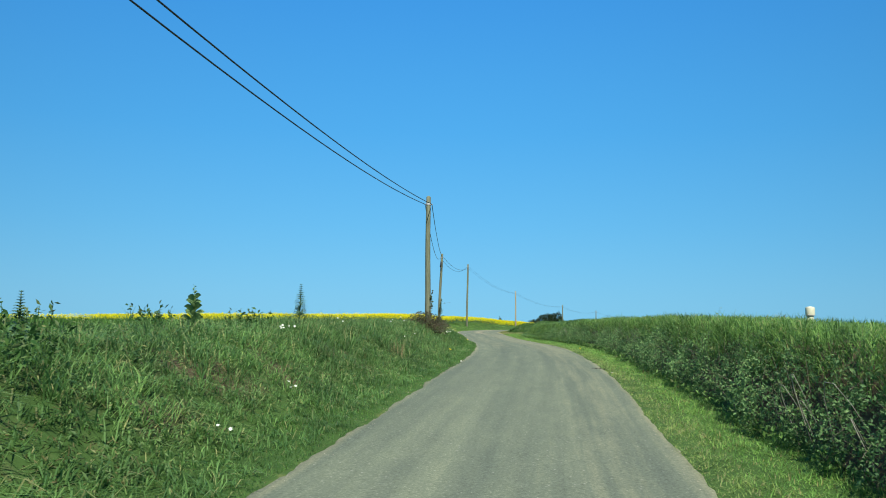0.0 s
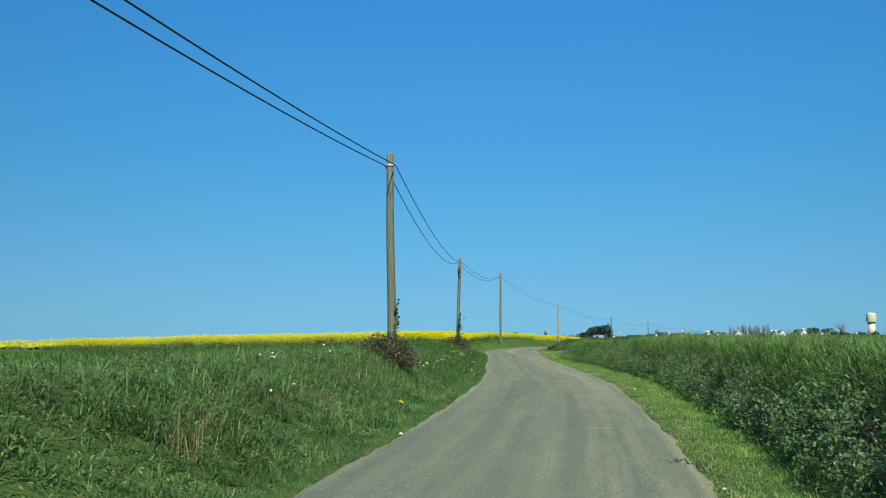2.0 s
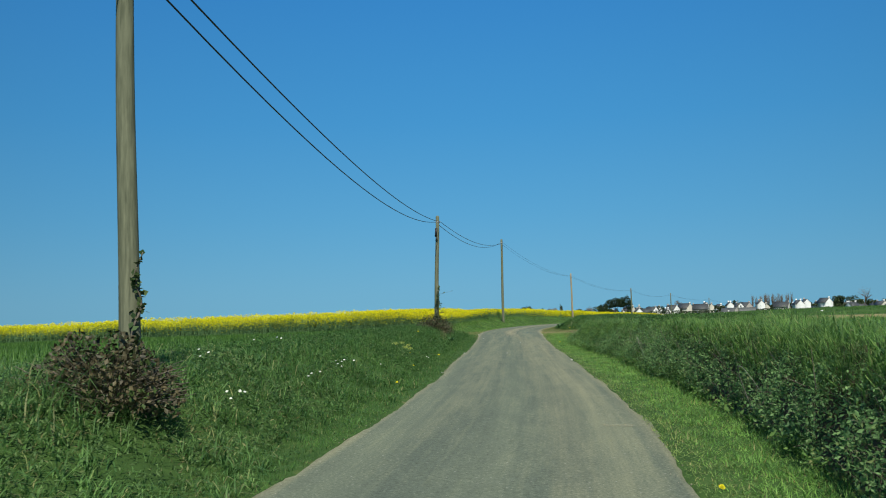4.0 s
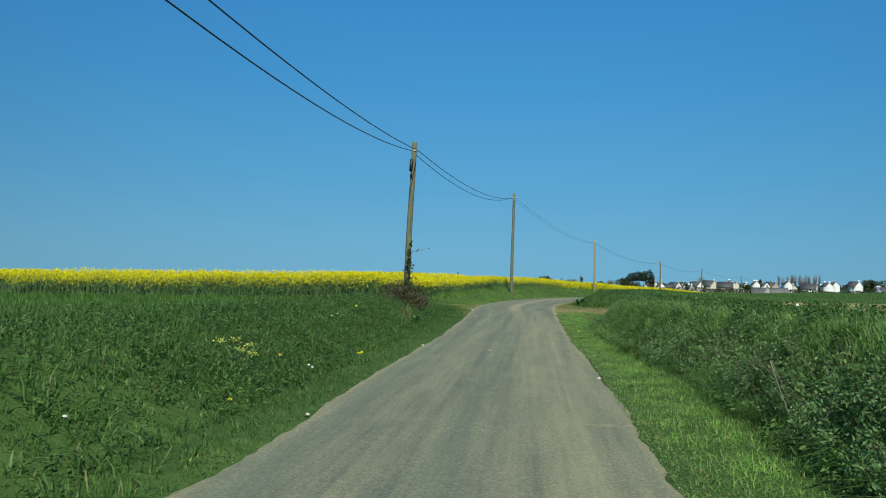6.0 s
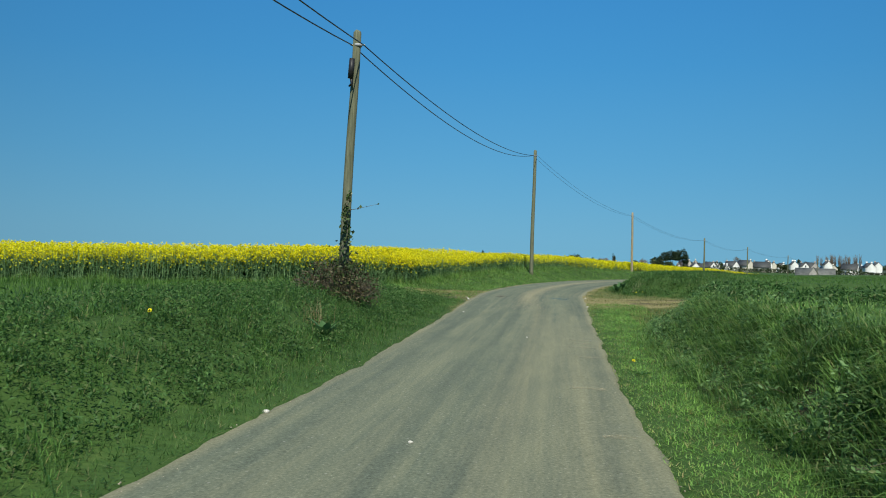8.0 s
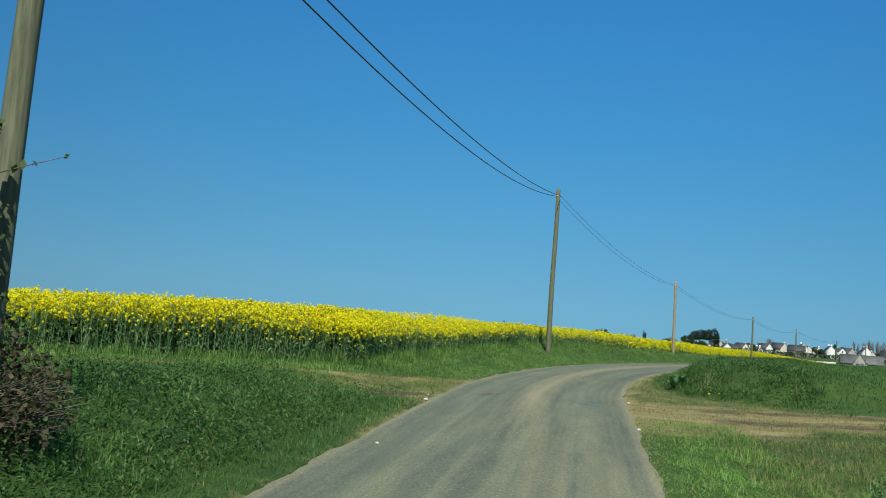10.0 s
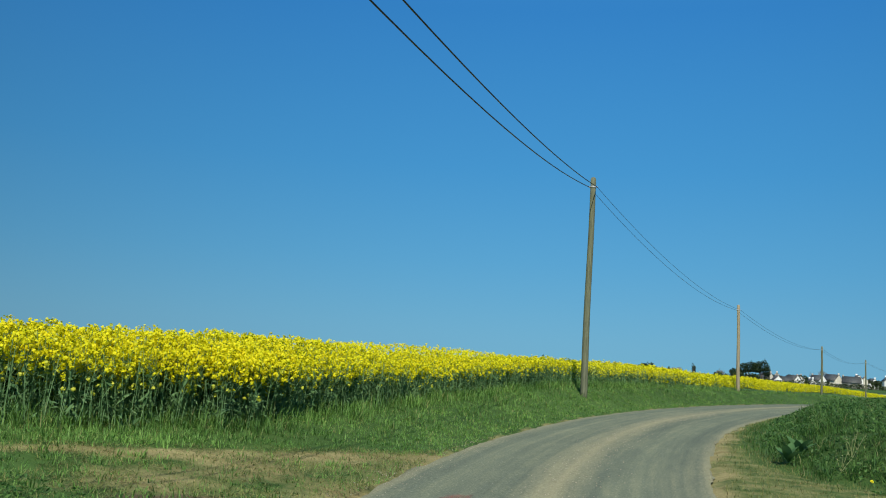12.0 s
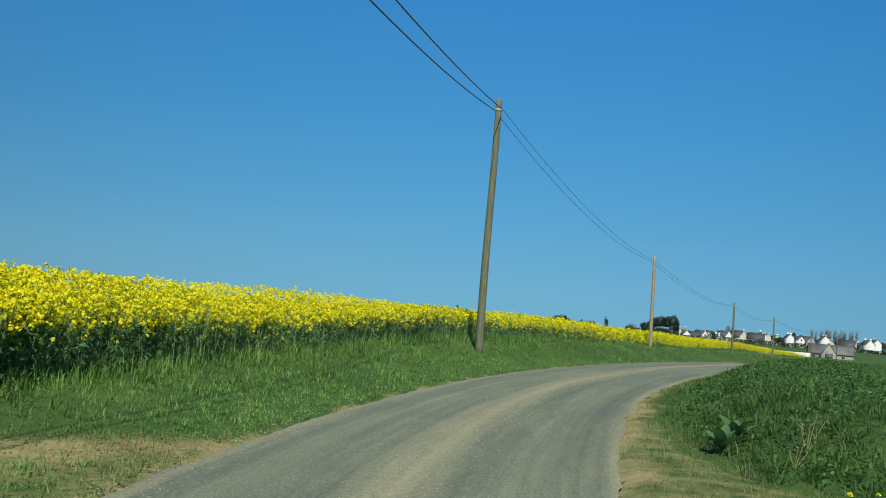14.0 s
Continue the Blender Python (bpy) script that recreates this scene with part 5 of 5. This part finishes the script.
# ---- the distance ----
def tree(x, y, h, w, leaf, name, label, lobes, size, n, trunk=0.35, bare=False):
    z0 = float(height(x, y))
    ob = thing(name, (x, y, z0), label, "tree", "distant trees")
    part("trunk", tube([(0, 0, -0.3), (0.1, 0, h * 0.3), (0, 0.1, h * 0.62)], [h * 0.035, h * 0.028, h * 0.014], 7), M_BARK, ob)
    r = np.random.default_rng(int(abs(x) * 31 + y))
    m = 9
    a = r.uniform(0, 2 * np.pi, m)
    st = np.stack([0 * a, 0 * a, h * r.uniform(trunk, 0.6, m)], 1)
    en = np.stack([np.cos(a) * w * 0.36, np.sin(a) * w * 0.36, h * r.uniform(0.55, 0.92, m)], 1)
    part("limbs", rods(st, en, h * 0.014, h * 0.004), M_BARK, ob)
    if bare:
        k = 150
        a = r.uniform(0, 2 * np.pi, k)
        q = r.uniform(0.3, 0.9, k)
        s0 = np.stack([np.cos(a) * w * 0.1, np.sin(a) * w * 0.1, h * q], 1)
        s1 = s0 + np.stack([np.cos(a) * w * 0.35 * r.uniform(0.2, 1, k), np.sin(a) * w * 0.35 * r.uniform(0.2, 1, k), h * r.uniform(0.06, 0.22, k)], 1)
        part("crown", rods(s0, s1, 0.035, 0.015), leaf, ob)
        return
    pts = []
    for j in range(lobes):
        c = np.array((r.normal(0, w * 0.24), r.normal(0, w * 0.24), h * r.uniform(trunk + 0.15, 0.86)))
        rad = np.array((w * 0.24, w * 0.24, h * (1 - trunk) * 0.24)) * r.uniform(0.7, 1.2)
        q = r.normal(size=(n // lobes, 3))
        q /= np.linalg.norm(q, axis=1)[:, None]
        pts.append(c + q * rad * r.uniform(0.4, 1.05, (len(q), 1)))
    part("crown", leaves(np.concatenate(pts), size, r, 0.3, 0.8), leaf, ob)


def umbrella_pine(x, y, h, w, clear, domes):
    """A bare leaning trunk that forks under a flat, domed crown; domes: (sideways, height, radius, depth)."""
    ob = thing("pine_tree", (x, y, float(height(x, y))), "dark umbrella-shaped pine at the edge of the village", "tree", "distant trees")
    r = np.random.default_rng(int(x * 7 + y))
    part("trunk", tube([(0, 0, -0.4), (0.25, 0, h * 0.25), (0.1, 0.1, clear)], [0.42, 0.34, 0.26], 8), M_BARK, ob)
    for k, (sx, top, rad, deep) in enumerate(domes):
        part("limb", tube([(0.1, 0.1, clear - 0.3), (sx * 0.5, 0.2, clear + 0.5), (sx, 0.3 * (-1) ** k, top - deep * 0.6)], [0.20, 0.15, 0.08], 6), M_BARK, ob)
        n = int(420 * rad)
        q = r.normal(size=(n, 3))
        q /= np.linalg.norm(q, axis=1)[:, None]
        q *= r.uniform(0.45, 1.0, (n, 1)) ** 0.5
        q[:, 2] = np.where(q[:, 2] < 0, 0.35 * q[:, 2], q[:, 2])
        bump = 1 + 0.16 * np.sin(q[:, :1] * 7 + k) * np.sin(q[:, 1:2] * 6 + 2 * k)
        at = np.array((sx, 0, top - deep)) + q * np.array([rad, rad * 0.9, deep]) * bump
        part("crown", leaves(at, 0.60, r, 0.3, 0.7), M_PINE, ob)


umbrella_pine(69.3, 612, 12.2, 10, 5.2, ((-3.0, 10.9, 3.3, 3.8), (0.4, 12.0, 3.6, 4.2), (3.2, 11.6, 3.0, 4.0)))
umbrella_pine(75.6, 614, 13.3, 9, 5.4, ((-2.0, 12.2, 3.0, 4.4), (1.4, 13.4, 2.9, 4.8), (2.8, 10.6, 2.0, 4.6), (3.0, 7.2, 1.6, 4.2)))
for x, h, w in ((60.4, 8.0, 5.5), (63.4, 9.2, 4.8)):
    tree(x, 611, h, w, M_PINE, "pine_tree", "low dark conifer beside the umbrella pines", 12, 0.55, 2200, trunk=0.12)

HOUSE_WALLS = (M_RENDERWALL, M_CREAM, M_RENDERWALL, M_STONEWALL, M_CREAM, M_RENDERWALL)


def house(x, y, rz, w, length, eaves, k, wall=None):
    """A storey-and-a-half house: gables at its two ends, slate roof, chimneys on the gables."""
    z0 = float(height(x, y))
    wall = wall or HOUSE_WALLS[k % 6]
    tone = {M_RENDERWALL: "white rendered", M_CREAM: "cream rendered", M_STONEWALL: "grey stone"}[wall]
    ob = thing("house", (x, y, z0 - 0.1), tone + " village house with steep slate roof and chimneys", "house", "village houses", rz)
    a, b, rise = w / 2, length / 2, w * 0.5
    v = np.array([(sx * a, sy * b, z) for sy in (-1, 1) for sx, z in ((-1, 0), (1, 0), (1, eaves), (-1, eaves))] + [(0, -b, eaves + rise), (0, b, eaves + rise)])
    f = np.array([(0, 1, 2), (0, 2, 3), (3, 2, 8), (5, 4, 7), (5, 7, 6), (6, 7, 9), (1, 5, 6), (1, 6, 2), (4, 0, 3), (4, 3, 7)])
    wl_ = part("wall", (v, f), wall, ob)
    for s in (-1, 1):
        o = 0.35
        q = [(0, -b - 0.15, eaves + rise + 0.16), (s * (a + o), -b - 0.15, eaves - o + 0.16), (s * (a + o), b + 0.15, eaves - o + 0.16), (0, b + 0.15, eaves + rise + 0.16)]
        vv = np.array(q + [(p[0], p[1], p[2] - 0.14) for p in q])
        part("roof_slope", (vv, box(0, 1, 0, 1, 0, 1)[1]), M_SLATE, ob)
    for e in ((-1, 1), (1,), (-1,))[k % 3]:
        cy = e * (b - 0.35)
        part("chimney", box(-0.45, 0.45, cy - 0.3, cy + 0.3, eaves + rise - 0.5, eaves + rise + 0.8), (wall, M_STONEWALL)[k % 2], ob)
    wins = ([(sx * a * 0.45, -b, 1.0) for sx in (-1, 1)], [(0.0, -b, eaves * 0.9)], [(a * 0.4, -b, 1.0)], [])[k % 4]
    for wx, wy, wz in wins:
        win = part("window", box(wx - 0.38, wx + 0.38, wy - 0.03, wy + 0.05, wz, wz + 1.1), M_GLASS_DARK, ob)
        part("sill", box(wx - 0.6, wx + 0.6, wy - 0.12, wy - 0.035, wz - 0.12, wz - 0.01), M_STONEWALL, win)
    for wy in np.linspace(-b * 0.6, b * 0.6, 3):
        part("window", box(-a - 0.03, -a + 0.05, wy - 0.5, wy + 0.5, 1.0, 2.3), M_GLASS_DARK, ob)
    part("door", box(-a - 0.04, -a + 0.05, b * 0.28, b * 0.28 + 0.95, 0.1, 2.15), M_PAINT, ob)


WHITE, CREAM, STONE = M_RENDERWALL, M_CREAM, M_STONEWALL
# the front row: x, turn, width, height of the ridge, walls
FRONT = ((70, 20, 4.5, 4.7, WHITE), (76, 0, 5.0, 4.3, WHITE), (80.6, 40, 5.0, 6.1, CREAM), (84.6, 5, 4.4, 4.7, WHITE), (90, 88, 5.0, 4.4, STONE), (95, 35, 5.2, 5.4, WHITE),
         (102.4, 10, 3.5, 4.1, WHITE), (107, 35, 5.2, 6.2, WHITE), (116.2, 35, 6.0, 7.1, CREAM), (123.2, 72, 6.0, 6.4, STONE), (127.8, 0, 4.2, 7.4, WHITE), (132.8, -5, 3.2, 6.5, CREAM),
         (141.2, 0, 4.0, 7.2, WHITE), (148.4, 12, 4.0, 6.4, WHITE), (154, 25, 6.0, 6.8, STONE), (160, 0, 4.2, 7.7, WHITE), (165.6, -10, 4.0, 5.6, CREAM), (177, 62, 6.0, 6.6, WHITE), (183.3, 5, 4.8, 7.4, WHITE), (189.8, 0, 4.4, 8.0, WHITE), (204, 20, 5.6, 8.6, WHITE))
for k, (x, turn, w, ridge, wall) in enumerate(FRONT):
    house(x, 620 + 7 * (k % 3), turn, w, w * 1.55, ridge - w / 2, k, wall)
hr = np.random.default_rng(5)
k = 0
for row_y, xs in ((626, np.linspace(220, 262, 4)), (684, np.linspace(96, 282, 15)), (735, np.linspace(228, 306, 9))):
    for x in xs:
        turn = hr.choice((0, 12, 90, -8, -25, 30, -60, 5, -14))
        house(x + hr.normal(0, 2.2), row_y + hr.normal(0, 9), turn, hr.uniform(4.6, 6.2), hr.uniform(6.5, 10), hr.uniform(2.4, 4.0), k)
        k += 1

# trees between and behind the houses
for x, y, h, w in ((150.2, 640, 8.6, 5.0), (142.5, 648, 5.4, 7), (136.6, 650, 6.0, 6), (146, 655, 5.0, 7), (170.5, 655, 6.2, 7), (174, 660, 6.8, 6), (112, 660, 6.2, 6), (100, 655, 5.6, 6), (88, 650, 5.2, 6), (121, 665, 7.0, 5), (131, 655, 6.2, 4), (196, 640, 6.4, 8), (157, 668, 7.6, 6), (104.6, 640, 4.8, 4), (92.3, 640, 4.4, 3)):
    tree(x, y, h, w, M_FARLEAF, "round_tree", "dark green garden tree among the village houses", 7, 0.8, 520)
tr_ = np.random.default_rng(9)
for x in np.linspace(82, 192, 26):
    tree(x + tr_.normal(0, 1.2), 634 + tr_.uniform(-4, 14), tr_.uniform(3.4, 6.2), tr_.uniform(2.6, 5.0), M_FARLEAF, "round_tree", "dark green garden tree among the village houses", 6, 0.7, 300)
for i in range(30):
    tree(tr_.uniform(196, 330), tr_.choice((638, 690, 710, 770)), tr_.uniform(4.5, 9.0), tr_.uniform(4, 9), M_FARLEAF, "round_tree", "dark green garden tree among the village houses", 7, 0.9, 420)
# grey twigs: bare trees, and haze painted on the three at x below 60
for x, y, h, w in ((56, 640, 7.6, 8.5), (34, 640, 7.2, 7), (29.5, 640, 6.8, 6), (126.5, 716, 10.6, 8), (331, 905, 22, 17)):
    tree(x, y, h, w, M_BARE, "pale_tree", "pale grey tree behind the village and the crop", 8, 0.5, 420)
for x in np.linspace(183, 208, 17):
    tree(x + tr_.normal(0, 0.5), 720 + tr_.normal(0, 4), tr_.uniform(11.2, 13.6), 3.0, M_BARE, "bare_poplar", "leafless grey-brown poplar behind the village", 1, 1, 1, bare=True)
for x, y, h, w in ((285, 800, 9, 12), (268, 790, 7, 11), (372, 830, 8, 13), (405, 850, 9, 15), (430, 860, 11, 18), (250, 780, 9, 12), (214, 640, 10.2, 8.5), (319, 900, 14, 16)):
    tree(x, y, h, w, M_FARLEAF, "round_tree", "dark green tree on the far field boundary", 8, 1.0, 700)
# bushes that just look over the crop
for x, y, top, w in ((7.6, 262, 1.55, 5.0), (10.2, 262, 1.6, 4.0), (12.6, 263, 1.1, 3.0), (20.5, 264, 0.75, 3.0), (22.2, 264, 0.55, 2.4), (29.5, 300, 1.05, 4.5), (32.0, 302, 0.6, 3.5)):
    tree(x, y, top - float(height(x, y)), w, M_FARLEAF, "field_bush", "dark bush standing behind the rape field", 7, 0.4, 700, trunk=0.2)


# a lone cypress-like spike behind the crop
tree(-15.5, 300, 5.7, 1.2, M_FARLEAF, "slender_tree", "slim dark tree standing behind the rape field", 6, 0.35, 260)
tree(16.3, 263, 1.9 - float(height(16.3, 263)), 0.7, M_FARLEAF, "slender_tree", "slim dark tree standing behind the rape field", 6, 0.25, 200)


def far_hedge(x0, y0, x1, y1, h, n, leaf):
    s = RNG.uniform(0, 1, n)
    x, y = x0 + (x1 - x0) * s, y0 + (y1 - y0) * s
    hh = h * (0.65 + 0.5 * patchy(x, y, 0.09, 2.0))
    p = on_ground(x, y) + np.stack([0 * s, RNG.normal(0, 1.0, n), hh * RNG.uniform(0, 1, n)], 1)
    return leaves(p, leaf, RNG, 0.3, 0.8)


hedges = [(*far_hedge(60, 590, 420, 602, 2.7, 22000, 0.6), 0), (*far_hedge(230, 900, 700, 980, 6.0, 6000, 0.9), 0), (*far_hedge(120, 330, 420, 420, 1.3, 4000, 0.6), 0)]
stuff("distant_hedgerows", hedges, [M_FARLEAF], "dark lines of hedges and trees across the far fields", "hedge")


def water_tower(x, y, top):
    z0 = float(height(x, y))
    h = top - z0
    ob = thing("water_tower", (x, y, z0), "pale cream concrete water tower on the skyline", "water tower")
    part("shaft", tube([(0, 0, -0.5), (0, 0, h * 0.70)], [3.5, 3.4], 28), M_TOWER, ob)
    # the ledge's grey stands in for the shade line below the tank
    part("ledge", tube([(0, 0, h * 0.672), (0, 0, h * 0.675), (0, 0, h * 0.695), (0, 0, h * 0.70)], [4.0, 4.75, 4.75, 4.5], 28), M_STONEWALL, ob)
    part("tank", tube([(0, 0, h * 0.69), (0, 0, h * 0.695), (0, 0, h * 0.955), (0, 0, h * 0.96)], [4.5, 4.55, 4.55, 4.5], 28), M_TOWER, ob)
    part("roof_dome", tube([(0, 0, h * 0.955), (0, 0, h * 0.98), (0, 0, h)], [4.2, 3.3, 0.9], 28), M_TOWER, ob)


water_tower(373, 937, 18.6)


def farm_barn(x, y, rz):
    """A long low barn with a broad slate roof and a rendered gable wing in front."""
    z0 = float(height(x, y))
    ob = thing("farm_barn", (x, y, z0 - 0.35), "long low barn with grey slate roof and a pale gable wing", "barn", "", rz)
    for name, wd, b0, b1, eaves, ridge, wall, swap in (("main_wall", 2.5, -4.7, 4.7, 1.5, 3.4, M_STONEWALL, True), ("wing_wall", 1.6, -4.6, 0.0, 1.2, 3.7, M_STONEWALL, False)):
        off = 0.0 if swap else -0.55
        v = np.array([(sx * wd, e, z) for e in (b0, b1) for sx, z in ((-1, 0), (1, 0), (1, eaves), (-1, eaves))] + [(0, b0, ridge), (0, b1, ridge)])
        slopes = []
        for sgn in (-1, 1):
            q = [(0, b0 - 0.12, ridge + 0.10), (sgn * (wd + 0.2), b0 - 0.12, eaves - 0.08), (sgn * (wd + 0.2), b1 + 0.12, eaves - 0.08), (0, b1 + 0.12, ridge + 0.10)]
            slopes.append(np.array(q + [(p[0], p[1], p[2] - 0.09) for p in q]))
        turned = (lambda p: np.stack([p[:, 1], -p[:, 0], p[:, 2]], 1)) if swap else (lambda p: p + np.array([off, 0, 0]))
        w_ = part(name, (turned(v), np.array([(0, 1, 2), (0, 2, 3), (3, 2, 8), (5, 4, 7), (5, 7, 6), (6, 7, 9), (1, 5, 6), (1, 6, 2), (4, 0, 3), (4, 3, 7)])), wall, ob)
        for q in slopes:
            part("roof_slope", (turned(q), box(0, 1, 0, 1, 0, 1)[1]), M_OLDSLATE, ob)
    part("barn_door", box(-1.35, 0.25, -4.66, -4.55, 0, 1.5), M_GLASS_DARK, ob)
    for sx in (-3.6, 2.6):
        part("window", box(sx - 0.3, sx + 0.3, -2.56, -2.45, 0.6, 1.2), M_GLASS_DARK, ob)


farm_barn(69.9, 306, -12)

# low pale wall at the end of the crop
wx, wy = np.linspace(38.5, 47.5, 10), np.linspace(237, 241, 10)
low_wall = thing("garden_wall", (43, 239, float(height(43, 239))), "low pale rendered wall past the end of the crop", "wall")
for i in range(9):
    za = float(height(wx[i], wy[i]))
    zt = -1.35
    c = np.array([(wx[i], wy[i]), (wx[i + 1], wy[i + 1])])
    vv = [(px, py + o, z) for z in (za - 0.2, zt) for px, py, o in ((*c[0], 0), (*c[1], 0), (*c[1], 0.3), (*c[0], 0.3))]
    part("wall_panel", (np.array(vv) - np.array(low_wall.location), box(0, 1, 0, 1, 0, 1)[1]), M_CREAM, low_wall)


# loose grit along the lane's edges
gp = []
for side in (-1, 1):
    x, y, u = beside(side, -0.30, 0.02, 5, 128, 26)
    gp.append(on_ground(x, y, 0.0) + np.stack([0 * x, 0 * x, np.where(u < 0, 0.085, 0.01)], 1))
y = RNG.uniform(86, 116, 1500)
off = RNG.normal(0, 0.28, len(y))
x = cx(y) + off + 0.1
gp.append(np.stack([x, y, road_z(y) + 0.035 * (1 - (off / 1.9) ** 2) + 0.014], 1))
x, y, u = beside(-1, -0.75, 0.3, 86, 100, 60)
gp.append(on_ground(x, y, 0.0) + np.stack([0 * x, 0 * x, np.where(u < 0, 0.09, 0.01)], 1))
gp = np.concatenate(gp)
oct_v = np.array([(1, 0, 0), (0, 1, 0), (-1, 0, 0), (0, -1, 0), (0, 0, 0.7), (0, 0, -0.7)], float)
oct_t = np.array([(0, 1, 4), (1, 2, 4), (2, 3, 4), (3, 0, 4), (1, 0, 5), (2, 1, 5), (3, 2, 5), (0, 3, 5)])
gv = (gp[:, None] + oct_v[None] * RNG.uniform(0.004, 0.012, (len(gp), 1, 1)) * RNG.uniform(0.7, 1.3, (len(gp), 6, 1))).reshape(-1, 3)
gt = (6 * np.arange(len(gp))[:, None, None] + oct_t[None]).reshape(-1, 3)
stuff("roadside_grit", [(gv, gt, 0)], [plain("pale_grit", (0.22, 0.19, 0.13), (0.42, 0.37, 0.27), 30, 0.9, 0.0)], "pale loose grit along the lane's edges", "gravel")


# dark clods dropped on the lane's edge
cr = np.random.default_rng(12)
cp = np.stack([4.02 + cr.normal(0, 0.10, 46), 31.2 + cr.normal(0, 0.16, 46), np.zeros(46)], 1)
cp[:, 2] = road_z(cp[:, 1]) + 0.012
cv = (cp[:, None] + oct_v[None] * cr.uniform(0.012, 0.034, (46, 1, 1)) * cr.uniform(0.6, 1.3, (46, 6, 1))).reshape(-1, 3)
stuff("dark_clods", [(cv, (6 * np.arange(46)[:, None, None] + oct_t[None]).reshape(-1, 3), 0)], [plain("dark_earth_clods", (0.02, 0.018, 0.013), (0.06, 0.05, 0.036), 30, 0.95, 0.2)], "dark clods of earth dropped on the lane's edge", "clods")

# surveyors' spray marks on the lane
def spray(name, c1, c2):
    m, n, l, bs = material(name, 0.95, 0.05)
    t = noise_tex(n, l, 17, 6, rough=0.8)
    r = ramp(n, [(0.3, c1), (0.7, c2)])
    l.new(t.outputs[0], r.inputs[0])
    l.new(r.outputs[0], bs.inputs["Base Color"])
    a = ramp(n, [(0.40, (0, 0, 0)), (0.68, (0.70, 0.70, 0.70))])
    l.new(t.outputs[0], a.inputs[0])
    l.new(a.outputs[0], bs.inputs["Alpha"])
    return m


def paint_mark(strokes, width, mat, label, name="paint_mark", category="road marking", group="spray marks on the lane"):
    vs, fs = [], []
    for (xa, ya), (xb, yb) in strokes:
        n = 8
        for i in range(n + 1):
            s = i / n
            wob = width * (0.5 + 0.22 * math.sin(9 * s + xa * 7) + 0.12 * math.sin(23 * s))
            px, py = xa + (xb - xa) * s, ya + (yb - ya) * s + 0.015 * math.sin(11 * s + ya)
            for e in (-1, 1):
                q = py + e * wob
                rel = (px - float(cx(q))) / float(half_width(q))
                vs.append((px, q, float(road_z(q)) + 0.035 * (1 - rel * rel) + 0.012 + 0.006))
            if i:
                k = len(vs) - 4
                fs += [(k, k + 2, k + 3), (k, k + 3, k + 1)]
    ob = new(name, tri_mesh(name, np.array(vs), np.array(fs), [mat]))
    tagged(ob, label, category, group)


paint_mark([((2.30, 92.55), (2.62, 92.75)), ((2.40, 92.72), (2.70, 92.88)), ((2.44, 92.90), (2.72, 93.00))], 0.24, spray("faded_red_paint", (0.22, 0.10, 0.08), (0.34, 0.15, 0.12)), "faded red spray blotch on the asphalt")
paint_mark([((4.25, 92.46), (4.58, 92.24)), ((4.40, 92.20), (4.62, 92.44)), ((4.54, 92.46), (4.84, 92.20)), ((4.60, 92.16), (4.86, 92.36))], 0.22, spray("blue_spray_paint", (0.07, 0.23, 0.31), (0.11, 0.33, 0.43)), "small blue spray squiggle on the asphalt")
# dried sand in the dips along the lane's edge
M_SANDPATCH = spray("dried_sand", (0.30, 0.27, 0.16), (0.46, 0.41, 0.27))
for xa, ya, ln in ((4.75, 77.4, 0.42), (4.80, 76.8, 0.36), (4.72, 76.1, 0.50), (4.86, 74.6, 0.40), (4.70, 71.2, 0.45), (4.95, 68.3, 0.30), (4.80, 57.4, 0.45), (4.66, 46.0, 0.40), (3.35, 34.5, 0.40)):
    paint_mark([((xa, ya), (xa + ln, ya + 0.03))], 0.16, M_SANDPATCH, "small patch of dried pale sand on the asphalt", "sand_patch", "sand", "sand patches on the lane")

# pale stones along the lane
M_PEBBLE = plain("pale_stone", (0.42, 0.40, 0.34), (0.62, 0.60, 0.52), 25, 0.85, 0.3)
stone_rng = np.random.default_rng(21)
for x, y, r in ((1.56, 90.5, 0.045), (1.73, 68.7, 0.035), (3.35, 67.5, 0.022), (3.96, 77.4, 0.02), (1.42, 91.6, 0.03), (5.42, 88.3, 0.035), (5.36, 62.5, 0.03), (1.71, 57.5, 0.03), (0.62, 34.0, 0.035), (4.05, 29.4, 0.025), (2.05, 84.2, 0.025), (5.50, 93.5, 0.04)):
    bm = bmesh.new()
    bmesh.ops.create_icosphere(bm, subdivisions=2, radius=r)
    for v in bm.verts:
        v.co *= 1 + 0.16 * math.sin(v.co.x * 3.1 / r + x) * math.sin(v.co.y * 2.7 / r + y)
        v.co.z *= 0.62
    me = bpy.data.meshes.new("stone")
    bm.to_mesh(me)
    bm.free()
    me.materials.append(M_PEBBLE)
    ob = new("stone", me)
    rel = min(1.0, abs(float(across(x, y))) / float(half_width(y)))
    ob.location = (x, y, float(road_z(y)) + 0.035 * (1 - rel * rel) + 0.012 + r * 0.35)
    ob.rotation_euler = (0, 0, stone_rng.uniform(0, 6))
    tagged(ob, "small pale stone lying on the lane's worn edge", "stone", "stones on the lane")
